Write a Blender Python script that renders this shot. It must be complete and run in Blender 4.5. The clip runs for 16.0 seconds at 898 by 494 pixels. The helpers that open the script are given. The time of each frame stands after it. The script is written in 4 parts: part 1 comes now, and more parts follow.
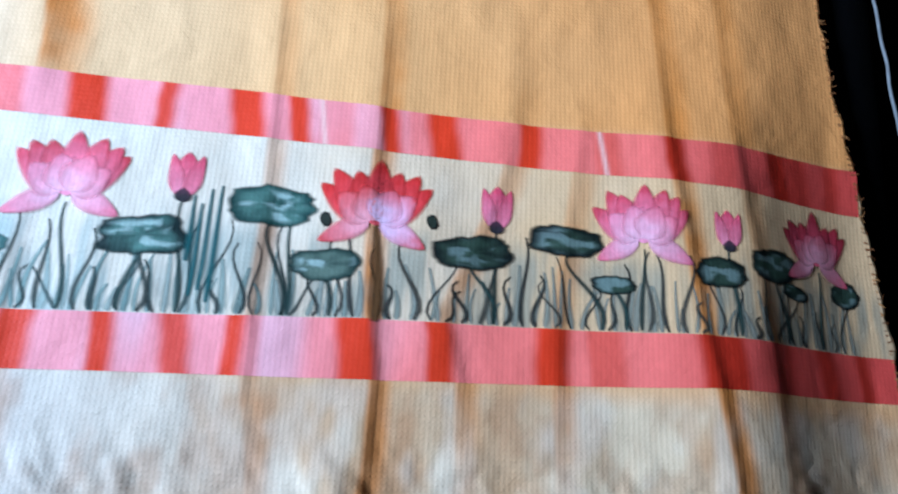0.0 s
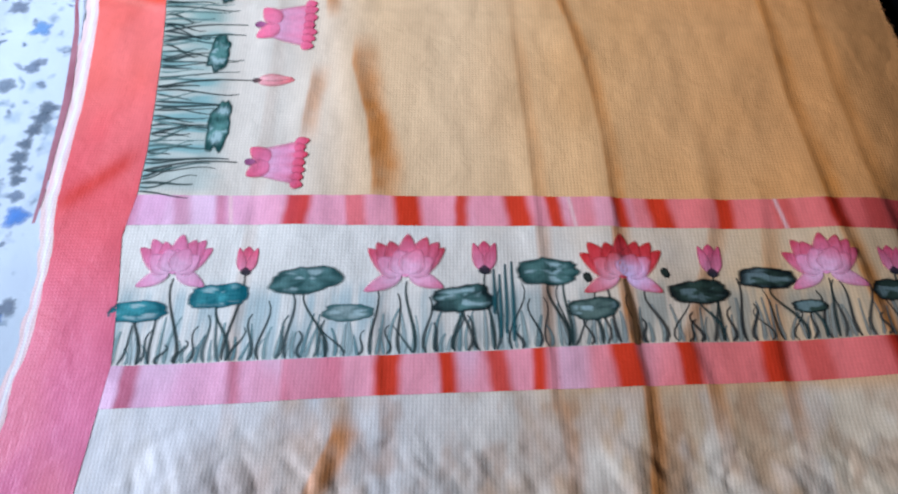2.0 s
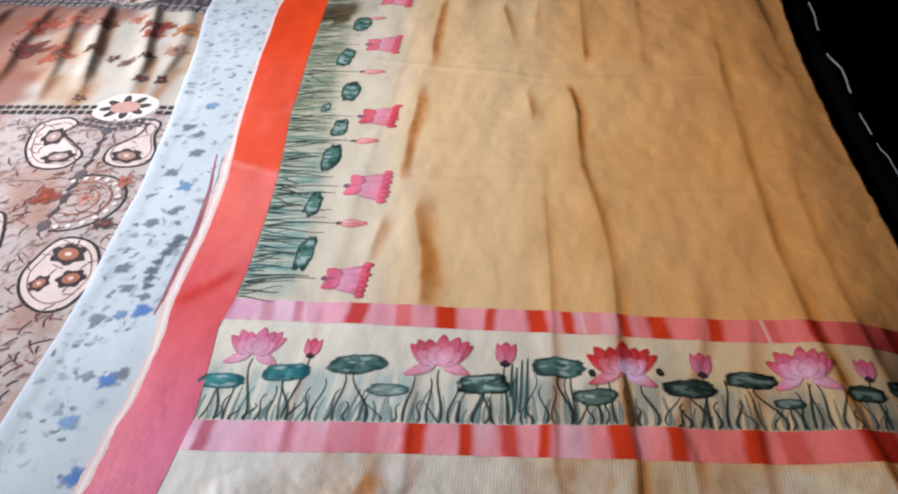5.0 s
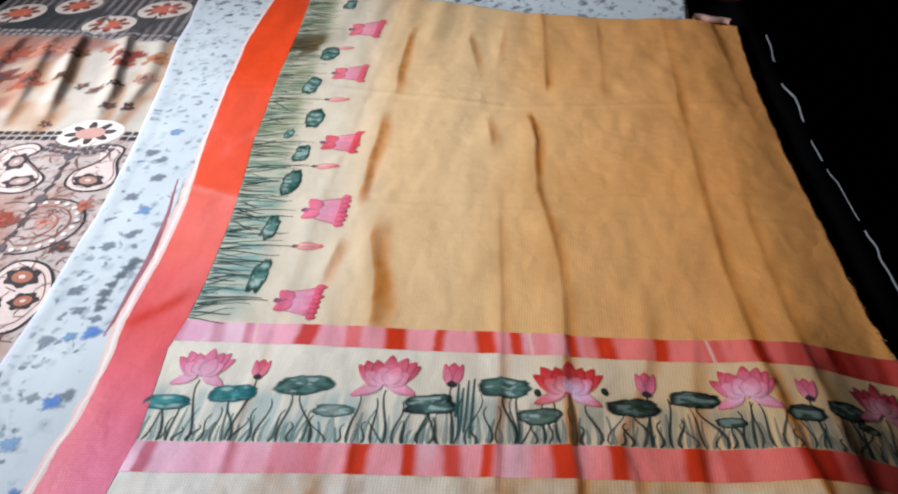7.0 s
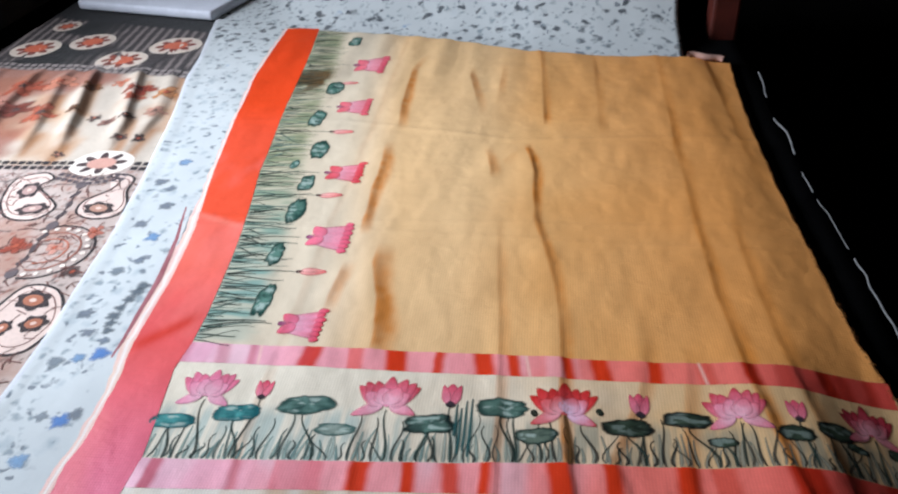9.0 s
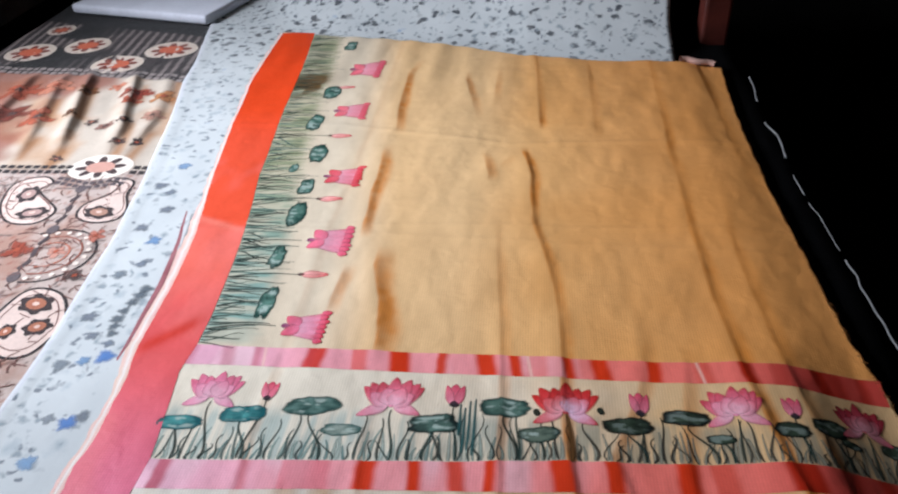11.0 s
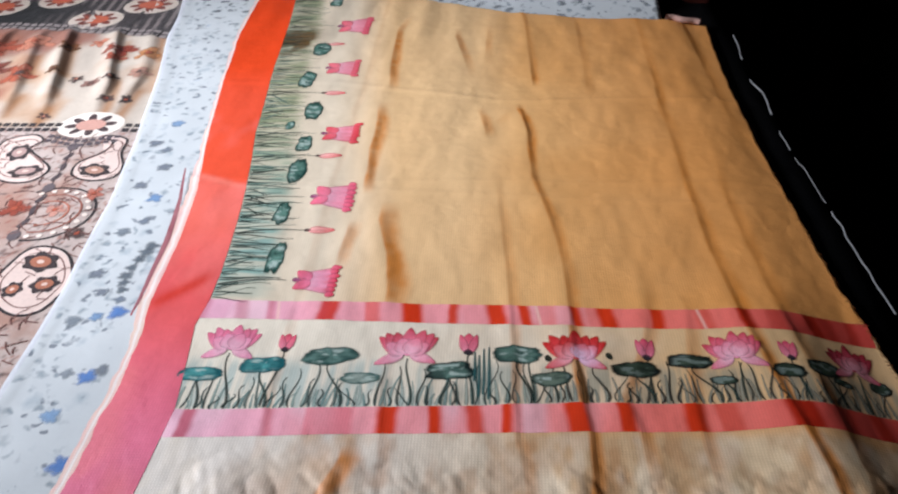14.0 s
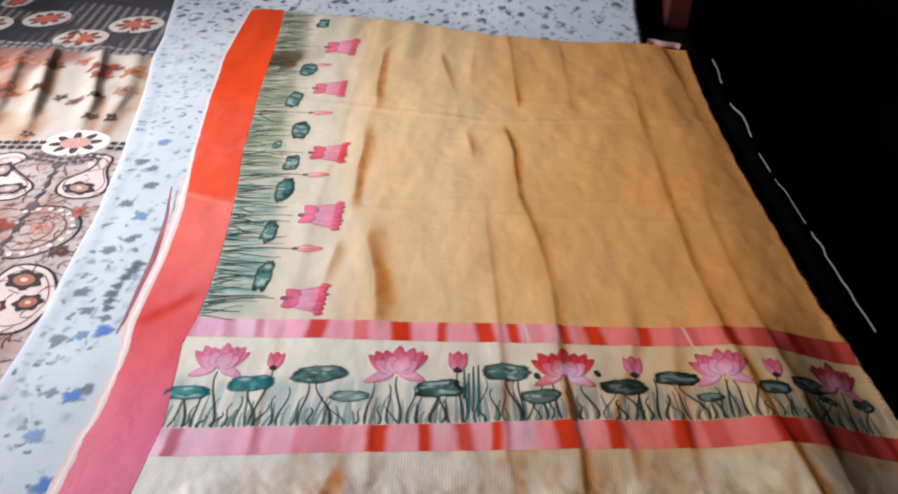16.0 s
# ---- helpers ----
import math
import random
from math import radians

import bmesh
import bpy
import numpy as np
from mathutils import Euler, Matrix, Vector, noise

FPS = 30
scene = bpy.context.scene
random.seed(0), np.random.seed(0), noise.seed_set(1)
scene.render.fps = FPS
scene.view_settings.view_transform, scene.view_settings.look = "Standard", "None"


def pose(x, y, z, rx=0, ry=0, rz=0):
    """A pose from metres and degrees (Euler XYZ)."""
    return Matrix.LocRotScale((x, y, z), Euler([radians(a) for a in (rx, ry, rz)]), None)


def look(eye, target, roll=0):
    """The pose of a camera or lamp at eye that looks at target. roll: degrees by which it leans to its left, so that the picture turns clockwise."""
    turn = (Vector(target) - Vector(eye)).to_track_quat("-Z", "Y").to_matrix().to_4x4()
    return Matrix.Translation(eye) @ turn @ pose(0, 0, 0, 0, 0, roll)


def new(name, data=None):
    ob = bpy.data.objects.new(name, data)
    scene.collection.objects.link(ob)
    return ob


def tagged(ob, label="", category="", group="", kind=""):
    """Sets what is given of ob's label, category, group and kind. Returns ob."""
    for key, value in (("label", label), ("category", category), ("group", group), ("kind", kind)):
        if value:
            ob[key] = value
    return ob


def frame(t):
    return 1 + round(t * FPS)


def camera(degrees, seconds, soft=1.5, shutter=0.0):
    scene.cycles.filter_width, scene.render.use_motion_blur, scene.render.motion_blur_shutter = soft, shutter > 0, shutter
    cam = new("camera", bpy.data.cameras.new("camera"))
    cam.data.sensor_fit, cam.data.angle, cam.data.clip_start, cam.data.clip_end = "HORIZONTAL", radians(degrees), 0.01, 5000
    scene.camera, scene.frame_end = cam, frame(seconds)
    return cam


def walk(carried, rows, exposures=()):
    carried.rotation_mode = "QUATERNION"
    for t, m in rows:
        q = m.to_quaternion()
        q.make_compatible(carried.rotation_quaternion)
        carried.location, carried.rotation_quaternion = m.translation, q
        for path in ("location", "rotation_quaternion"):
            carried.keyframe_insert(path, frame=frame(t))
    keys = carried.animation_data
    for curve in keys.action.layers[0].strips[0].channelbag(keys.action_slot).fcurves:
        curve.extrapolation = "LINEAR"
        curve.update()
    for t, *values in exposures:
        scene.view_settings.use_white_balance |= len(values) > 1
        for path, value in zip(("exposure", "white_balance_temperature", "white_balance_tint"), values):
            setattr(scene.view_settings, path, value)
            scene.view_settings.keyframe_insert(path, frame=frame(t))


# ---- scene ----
cam = camera(62.6, 16.0, soft=2.2, shutter=0.3)
PATH = [
    (0, (0.639, -0.343, 1.121), (0.826, 0.297, -0.765), 20.3),
    (0.5, (0.575, -0.405, 1.166), (0.672, 0.399, -0.663), 10.6),
    (1, (0.513, -0.452, 1.228), (0.517, 0.446, -0.559), 2.6),
    (1.5, (0.47, -0.468, 1.275), (0.485, 0.422, -0.516), 2.3),
    (2, (0.432, -0.529, 1.304), (0.409, 0.458, -0.436), -1.2),
    (2.5, (0.409, -0.581, 1.325), (0.384, 0.505, -0.355), -0.6),
    (3, (0.453, -0.614, 1.345), (0.354, 0.529, -0.293), -1.9),
    (3.5, (0.473, -0.656, 1.36), (0.319, 0.534, -0.24), -3.6),
    (3.7, (0.485, -0.683, 1.356), (0.3, 0.569, -0.193), -4.4),
    (5.8, (0.575, -0.809, 1.35), (0.289, 0.679, 0.045), -5.9),
    (6, (0.589, -0.799, 1.351), (0.311, 0.69, 0.044), -6.5),
    (6.5, (0.581, -0.809, 1.34), (0.369, 0.742, 0.096), -4.3),
    (7, (0.589, -0.806, 1.336), (0.345, 0.727, 0.075), -4.6),
    (7.5, (0.591, -0.828, 1.335), (0.354, 0.721, 0.092), -4.0),
    (8, (0.59, -0.843, 1.341), (0.349, 0.722, 0.119), -4.2),
    (8.5, (0.598, -0.842, 1.345), (0.352, 0.737, 0.142), -4.5),
    (9, (0.598, -0.846, 1.344), (0.346, 0.747, 0.161), -4.3),
    (9.2, (0.603, -0.851, 1.343), (0.337, 0.756, 0.183), -4.5),
    (11.3, (0.564, -0.871, 1.359), (0.349, 0.723, 0.169), -3.9),
    (11.5, (0.547, -0.877, 1.357), (0.337, 0.684, 0.125), -4.2),
    (12, (0.536, -0.888, 1.365), (0.382, 0.691, 0.147), -4.1),
    (12.5, (0.522, -0.903, 1.364), (0.418, 0.667, 0.13), -3.0),
    (13, (0.508, -0.927, 1.365), (0.383, 0.631, 0.118), -2.8),
    (13.5, (0.487, -0.918, 1.357), (0.387, 0.608, 0.068), -1.7),
    (14, (0.506, -0.903, 1.37), (0.381, 0.64, 0.104), -2.3),
    (14.5, (0.501, -0.866, 1.376), (0.419, 0.653, 0.078), -0.9),
    (15, (0.499, -0.889, 1.369), (0.414, 0.684, 0.137), -1.0),
    (15.5, (0.498, -0.893, 1.382), (0.422, 0.683, 0.153), -1.5),
    (16, (0.491, -0.913, 1.371), (0.42, 0.669, 0.149), -0.9),
]

EXPOSURES = [(0.0, 0.26, 4550, 0), (0.5, 0.0, 4550, 0), (1.0, -0.18, 4700, 2), (2.0, -0.37, 5000, 9), (2.5, -0.45, 5400, 9), (3.1, -0.54, 6000, 11), (3.7, -0.54, 6000, 11), (6.0, -0.46, 5950, 6), (9.0, -0.36, 5950, 6), (11.5, -0.42, 6100, 9), (16.0, -0.43, 6150, 10)]
walk(cam, [(t, look(eye, target, roll)) for t, eye, target, roll in PATH], EXPOSURES)

# ---- light: a cool window on the near-left side of a dim bedroom ----
world = bpy.data.worlds.new("dim_sky")
scene.world = world
world.use_nodes = True
wn = world.node_tree.nodes
sky = wn.new("ShaderNodeTexSky")
sky.sky_type, sky.sun_disc = "NISHITA", False
sky.sun_elevation, sky.sun_rotation = radians(35), radians(250)
world.node_tree.links.new(sky.outputs[0], wn["Background"].inputs[0])
wn["Background"].inputs[1].default_value = 0.1

WINDOW_POWER = 53
lamp_data = bpy.data.lights.new("window_light", "AREA")
lamp_data.shape, lamp_data.size, lamp_data.size_y = "RECTANGLE", 1.3, 1.0
lamp_data.energy, lamp_data.color, lamp_data.spread = WINDOW_POWER, (0.93, 0.935, 1.0), radians(78)
window_light = new("window_light", lamp_data)
window_light.matrix_world = look((-2.32, 0.33, 2.0), (0.14, 0.5, 0.5))


# ---- small tools ----
def srgb(r, g, b):
    return tuple(((c / 255) / 12.92 if c <= 10 else ((c / 255 + 0.055) / 1.055) ** 2.4) for c in (r, g, b))


_rng = np.random.default_rng(7)
_LATTICE = _rng.random((256, 256))


def vnoise(x, y, scale, seed=0):
    """Smooth value noise from 0 to 1 on arrays, with cells of 1/scale metres."""
    x, y = np.asarray(x, float) * scale + 31.7 * seed, np.asarray(y, float) * scale + 17.3 * seed
    i, j = np.floor(x).astype(int), np.floor(y).astype(int)
    u, v = x - i, y - j
    u, v = u * u * (3 - 2 * u), v * v * (3 - 2 * v)
    a, b = _LATTICE[i % 256, j % 256], _LATTICE[(i + 1) % 256, j % 256]
    c, d = _LATTICE[i % 256, (j + 1) % 256], _LATTICE[(i + 1) % 256, (j + 1) % 256]
    return (a * (1 - u) + b * u) * (1 - v) + (c * (1 - u) + d * u) * v


def fractal(x, y, scale, seed=0, octaves=4):
    total, amount, size = 0, 0, 1.0
    for n in range(octaves):
        total, amount = total + size * vnoise(x, y, scale * 2**n, seed + n), amount + size
        size *= 0.5
    return total / amount


def step(a, b, x):
    t = np.clip((np.asarray(x, float) - a) / (b - a), 0, 1)
    return t * t * (3 - 2 * t)


def mix(a, b, k):
    k = np.asarray(k, float)[..., None]
    return np.asarray(a, float) * (1 - k) + np.asarray(b, float) * k


def curve_of(*pts):
    """A piecewise-linear curve as a function, from pairs in growing order of the first."""
    xs, ys = zip(*pts)
    return lambda q: np.interp(q, xs, ys)


def sheet_mesh(name, verts, faces, colours, material, parent=None, label="", smooth=True):
    me = bpy.data.meshes.new(name)
    me.from_pydata([tuple(map(float, v)) for v in verts], [], faces)
    if colours is not None:
        att = me.color_attributes.new("Col", "FLOAT_COLOR", "POINT")
        rgba = np.ones((len(verts), 4), np.float32)
        colours = np.asarray(colours, np.float32)
        rgba[:, : colours.shape[1]] = np.clip(colours, 0, 1)
        att.data.foreach_set("color", rgba.ravel())
    if smooth:
        me.polygons.foreach_set("use_smooth", np.ones(len(me.polygons), bool))
    me.materials.append(material)
    ob = new(name, me)
    if parent:
        ob.parent = parent
    if label:
        tagged(ob, label)
    return ob


def grid(nu, nv):
    """Faces of a grid of nu x nv points, counted along u first."""
    return [(j * nu + i, j * nu + i + 1, (j + 1) * nu + i + 1, (j + 1) * nu + i) for j in range(nv - 1) for i in range(nu - 1)]


def part(name, bm, material, parent, label=""):
    me = bpy.data.meshes.new(name)
    bm.to_mesh(me)
    bm.free()
    me.materials.append(material)
    ob = new(name, me)
    if parent:
        ob.parent = parent
    if label:
        tagged(ob, label)
    return ob


def box(size, place, bevel=0.0, segments=2):
    bm = bmesh.new()
    bmesh.ops.create_cube(bm, size=1)
    bmesh.ops.scale(bm, vec=size, verts=bm.verts)
    bmesh.ops.translate(bm, vec=place, verts=bm.verts)
    if bevel:
        bmesh.ops.bevel(bm, geom=bm.edges[:], offset=bevel, segments=segments, affect="EDGES", profile=0.5)
    return bm


# ---- materials ----
def node_material(name, rough, sheen=0.0, specular=0.4):
    m = bpy.data.materials.new(name)
    m.use_nodes = True
    n, l = m.node_tree.nodes, m.node_tree.links
    b = n["Principled BSDF"]
    b.inputs["Roughness"].default_value = rough
    b.inputs["Specular IOR Level"].default_value = specular
    b.inputs["Sheen Weight"].default_value = sheen
    return m, n, l, b


def add_noise(n, l, scale, detail, coords, distort=0.0):
    t = n.new("ShaderNodeTexNoise")
    t.inputs["Scale"].default_value, t.inputs["Detail"].default_value, t.inputs["Distortion"].default_value = scale, detail, distort
    l.new(coords, t.inputs["Vector"])
    return t.outputs["Fac"]


def ramp(n, l, source, stops):
    r = n.new("ShaderNodeValToRGB")
    e = r.color_ramp.elements
    while len(e) < len(stops):
        e.new(0.5)
    for el, (p, c) in zip(e, stops):
        el.position, el.color = p, (*c, 1) if len(c) == 3 else c
    l.new(source, r.inputs[0])
    return r.outputs[0]


def blend(n, l, kind, fac, a, b):
    x = n.new("ShaderNodeMix")
    x.data_type, x.blend_type = "RGBA", kind
    if isinstance(fac, float):
        x.inputs[0].default_value = fac
    else:
        l.new(fac, x.inputs[0])
    for socket, value in ((x.inputs[6], a), (x.inputs[7], b)):
        if isinstance(value, tuple):
            socket.default_value = (*value, 1)
        else:
            l.new(value, socket)
    return x.outputs[2]


def cloth_material(name, rough=0.6, sheen=0.2, weave=0.004, weave_depth=0.35, blotch=0.25, specular=0.35, metallic=0.0, slub=0.0, soft_edges=False):
    """Dyed cloth: the dye from the mesh, uneven at two scales, over a woven relief."""
    m, n, l, b = node_material(name, rough, sheen, specular)
    co = n.new("ShaderNodeTexCoord").outputs["Object"]
    dye = n.new("ShaderNodeVertexColor")
    dye.layer_name = "Col"
    big, small = add_noise(n, l, 14, 4, co, 0.6), add_noise(n, l, 160, 3, co)
    c = blend(n, l, "MULTIPLY", blotch, dye.outputs[0], ramp(n, l, big, [(0.3, (0.62, 0.6, 0.58)), (0.7, (1.0, 1.0, 1.0))]))
    c = blend(n, l, "MULTIPLY", blotch, c, ramp(n, l, small, [(0.3, (0.7, 0.7, 0.7)), (0.65, (1.0, 1.0, 1.0))]))
    threads = []
    for axis in ("X", "Y"):
        w = n.new("ShaderNodeTexWave")
        w.bands_direction = axis
        w.inputs["Scale"].default_value = 0.314 / weave
        w.inputs["Distortion"].default_value, w.inputs["Detail"].default_value = 0.6, 1.0
        l.new(co, w.inputs["Vector"])
        threads.append(w.outputs["Fac"])
    both = n.new("ShaderNodeMath")
    both.operation = "MULTIPLY"
    l.new(threads[0], both.inputs[0]), l.new(threads[1], both.inputs[1])
    c = blend(n, l, "MULTIPLY", slub, c, ramp(n, l, threads[0], [(0.0, (0.72, 0.7, 0.66)), (1.0, (1.0, 1.0, 1.0))]))
    l.new(c, b.inputs["Base Color"])
    b.inputs["Metallic"].default_value = metallic
    if soft_edges:
        l.new(dye.outputs[1], b.inputs["Alpha"])
    bump = n.new("ShaderNodeBump")
    bump.inputs["Strength"].default_value, bump.inputs["Distance"].default_value = weave_depth, 0.0006
    l.new(both.outputs[0], bump.inputs["Height"])
    wrinkle = n.new("ShaderNodeBump")
    wrinkle.inputs["Strength"].default_value, wrinkle.inputs["Distance"].default_value = 0.4, 0.004
    l.new(add_noise(n, l, 30, 5, co, 0.4), wrinkle.inputs["Height"])
    l.new(wrinkle.outputs[0], bump.inputs["Normal"])
    l.new(bump.outputs[0], b.inputs["Normal"])
    return m


SILK = cloth_material("tissue_silk", rough=0.55, sheen=0.0, weave=0.0045, weave_depth=0.3, blotch=0.10, specular=0.2, metallic=0.0, slub=0.35)
SATIN = cloth_material("satin_border", rough=0.45, sheen=0.0, weave=0.0045, weave_depth=0.2, blotch=0.15, specular=0.3, slub=0.2)
PAINT = cloth_material("fabric_paint", soft_edges=True, rough=0.7, sheen=0.0, weave=0.0045, weave_depth=0.25, blotch=0.45, specular=0.2, slub=0.25)
COTTON = cloth_material("printed_cotton", rough=0.85, sheen=0.15, weave=0.002, weave_depth=0.3, blotch=0.3, specular=0.2)
BLACK = cloth_material("black_cotton", rough=0.95, sheen=0.0, weave=0.003, weave_depth=0.2, blotch=0.4, specular=0.05)


def floral_material():
    """White cotton sheet printed with small soft grey-blue sprigs."""
    m, n, l, b = node_material("floral_cotton", 0.85, 0.1, 0.2)
    co = n.new("ShaderNodeTexCoord").outputs["Object"]
    warp = n.new("ShaderNodeTexNoise")
    warp.inputs["Scale"].default_value, warp.inputs["Detail"].default_value = 26, 3
    l.new(co, warp.inputs["Vector"])
    add = n.new("ShaderNodeMixRGB")
    add.blend_type = "ADD"
    add.inputs[0].default_value = 0.06
    l.new(co, add.inputs[1]), l.new(warp.outputs["Color"], add.inputs[2])
    c = (0.57, 0.60, 0.60)
    for scale, lo, hi, tint, keep in ((24, 0.06, 0.42, (0.36, 0.42, 0.45), 0.4), (40, 0.14, 0.44, (0.22, 0.265, 0.29), 0.45), (12, 0.08, 0.20, (0.24, 0.35, 0.50), 0.88), (44, 0.18, 0.36, (0.12, 0.14, 0.17), 0.66), (24, 0.22, 0.40, (0.012, 0.013, 0.022), 0.25)):
        v = n.new("ShaderNodeTexVoronoi")
        v.inputs["Scale"].default_value = scale
        l.new(add.outputs[0], v.inputs["Vector"])
        spot = ramp(n, l, v.outputs["Distance"], [(lo, (0.8, 0.8, 0.8)), (hi, (0.0, 0.0, 0.0))])
        sep = n.new("ShaderNodeSeparateColor")
        l.new(v.outputs["Color"], sep.inputs[0])
        some = ramp(n, l, sep.outputs[0], [(keep, (0.0, 0.0, 0.0)), (keep + 0.08, (1.0, 1.0, 1.0))])
        mask = blend(n, l, "MULTIPLY", 1.0, spot, some)
        if tint[0] < 0.05:
            place = n.new("ShaderNodeSeparateXYZ")
            l.new(co, place.inputs[0])
            head = n.new("ShaderNodeMapRange")
            head.inputs[1].default_value, head.inputs[2].default_value = 1.05, 1.4
            l.new(place.outputs[1], head.inputs[0])
            mask = blend(n, l, "MULTIPLY", 1.0, mask, head.outputs[0])
        c = blend(n, l, "MIX", mask, c, tint)
    stain = ramp(n, l, add_noise(n, l, 6, 4, co), [(0.35, (0.86, 0.87, 0.88)), (0.65, (1.0, 1.0, 1.0))])
    c = blend(n, l, "MULTIPLY", 0.7, c, stain)
    l.new(c, b.inputs["Base Color"])
    bump = n.new("ShaderNodeBump")
    bump.inputs["Strength"].default_value, bump.inputs["Distance"].default_value = 0.4, 0.004
    l.new(add_noise(n, l, 22, 5, co, 0.3), bump.inputs["Height"])
    l.new(bump.outputs[0], b.inputs["Normal"])
    return m


FLORAL = floral_material()


def plain_material(name, colour, rough, spread=0.25, scale=8.0, specular=0.3, bump_depth=0.002):
    m, n, l, b = node_material(name, rough, 0.0, specular)
    co = n.new("ShaderNodeTexCoord").outputs["Object"]
    dark = tuple(c * (1 - spread) for c in colour)
    c = ramp(n, l, add_noise(n, l, scale, 5, co, 0.5), [(0.3, dark), (0.7, colour)])
    c = blend(n, l, "MULTIPLY", 0.4, c, ramp(n, l, add_noise(n, l, scale * 14, 3, co), [(0.3, (0.7, 0.7, 0.7)), (0.7, (1.0, 1.0, 1.0))]))
    l.new(c, b.inputs["Base Color"])
    bump = n.new("ShaderNodeBump")
    bump.inputs["Strength"].default_value, bump.inputs["Distance"].default_value = 0.3, bump_depth
    l.new(add_noise(n, l, scale * 5, 4, co), bump.inputs["Height"])
    l.new(bump.outputs[0], b.inputs["Normal"])
    return m


DARK_WOOD = plain_material("dark_red_wood", (0.09, 0.018, 0.012), 0.5, 0.5, 12)
DARK_WALL = plain_material("dark_wall_paint", (0.012, 0.011, 0.010), 0.9, 0.3, 3, 0.1)
PALE_WALL = plain_material("pale_wall_paint", (0.36, 0.345, 0.32), 0.9, 0.12, 3, 0.2)
DARK_FLOOR = plain_material("dark_stone_floor", (0.008, 0.007, 0.007), 0.8, 0.4, 5, 0.1)
PALE_WOOL = plain_material("pale_lavender_cotton", (0.80, 0.82, 0.90), 0.9, 0.12, 10)
MATTRESS = plain_material("mattress_ticking", (0.25, 0.24, 0.23), 0.9, 0.2, 20)
PINK_BACK = plain_material("pale_pink_silk", (0.55, 0.33, 0.27), 0.7, 0.3, 40)
CORD = plain_material("white_cord", (0.22, 0.22, 0.22), 0.8, 0.4, 60)
FRAME_PAINT = plain_material("window_frame_paint", (0.5, 0.48, 0.45), 0.5, 0.15, 9)

# ---- the room: unseen ceiling, south and west walls, added pale to bounce fill light ----
X0, X1, Y0, Y1, TOP = -2.5, 3.2, -2.4, 4.2, 3.0
WIN_Y0, WIN_Y1, WIN_Z0, WIN_Z1 = -0.5, 1.0, 1.35, 2.65


def wall(name, x0, x1, y0, y1, z0, z1, material):
    ob = part(name, box((x1 - x0, y1 - y0, z1 - z0), ((x0 + x1) / 2, (y0 + y1) / 2, (z0 + z1) / 2)), material, None)
    return tagged(ob, kind="structure")


wall("floor", X0 - 0.2, X1 + 0.2, Y0 - 0.2, Y1 + 0.2, -0.15, 0.0, DARK_FLOOR)
wall("ceiling", X0 - 0.2, X1 + 0.2, Y0 - 0.2, Y1 + 0.2, TOP, TOP + 0.15, PALE_WALL)
wall("wall_east", X1, X1 + 0.2, Y0, Y1, 0, TOP, DARK_WALL)
wall("wall_north", X0, X1, Y1, Y1 + 0.2, 0, TOP, DARK_WALL)
wall("wall_south", X0, X1, Y0 - 0.2, Y0, 0, TOP, PALE_WALL)
west = new("wall_west")
tagged(west, kind="structure")
for a, b, c, d in ((Y0, WIN_Y0, 0, TOP), (WIN_Y1, Y1, 0, TOP), (WIN_Y0, WIN_Y1, 0, WIN_Z0), (WIN_Y0, WIN_Y1, WIN_Z1, TOP)):
    part("wall_panel", box((0.2, b - a, d - c), (X0 - 0.1, (a + b) / 2, (c + d) / 2)), PALE_WALL, west)
window = tagged(new("window_1"), kind="structure")
for a, b, c, d in ((WIN_Y0, WIN_Y1, WIN_Z0, WIN_Z0 + 0.05), (WIN_Y0, WIN_Y1, WIN_Z1 - 0.05, WIN_Z1), (WIN_Y0, WIN_Y0 + 0.05, WIN_Z0 + 0.05, WIN_Z1 - 0.05), (WIN_Y1 - 0.05, WIN_Y1, WIN_Z0 + 0.05, WIN_Z1 - 0.05)):
    part("window_frame", box((0.06, b - a, d - c), (X0 - 0.1, (a + b) / 2, (c + d) / 2), 0.004), FRAME_PAINT, window)

# ---- the bed ----
BED_Z = 0.484
bed = tagged(new("bed"), "low dark wooden double bed with a thick mattress", "bed")
part("mattress", box((2.16, 3.2, 0.2), (-0.15, 0.66, BED_Z - 0.1), 0.03, 3), MATTRESS, bed)
part("bed_frame", box((2.4, 3.26, 0.12), (-0.05, 0.66, BED_Z - 0.262), 0.01), DARK_WOOD, bed)
for x in (-1.18, 1.08):
    for y in (-0.9, 2.22):
        part("leg", box((0.08, 0.08, BED_Z - 0.322), (x, y, (BED_Z - 0.322) / 2), 0.006), DARK_WOOD, bed)

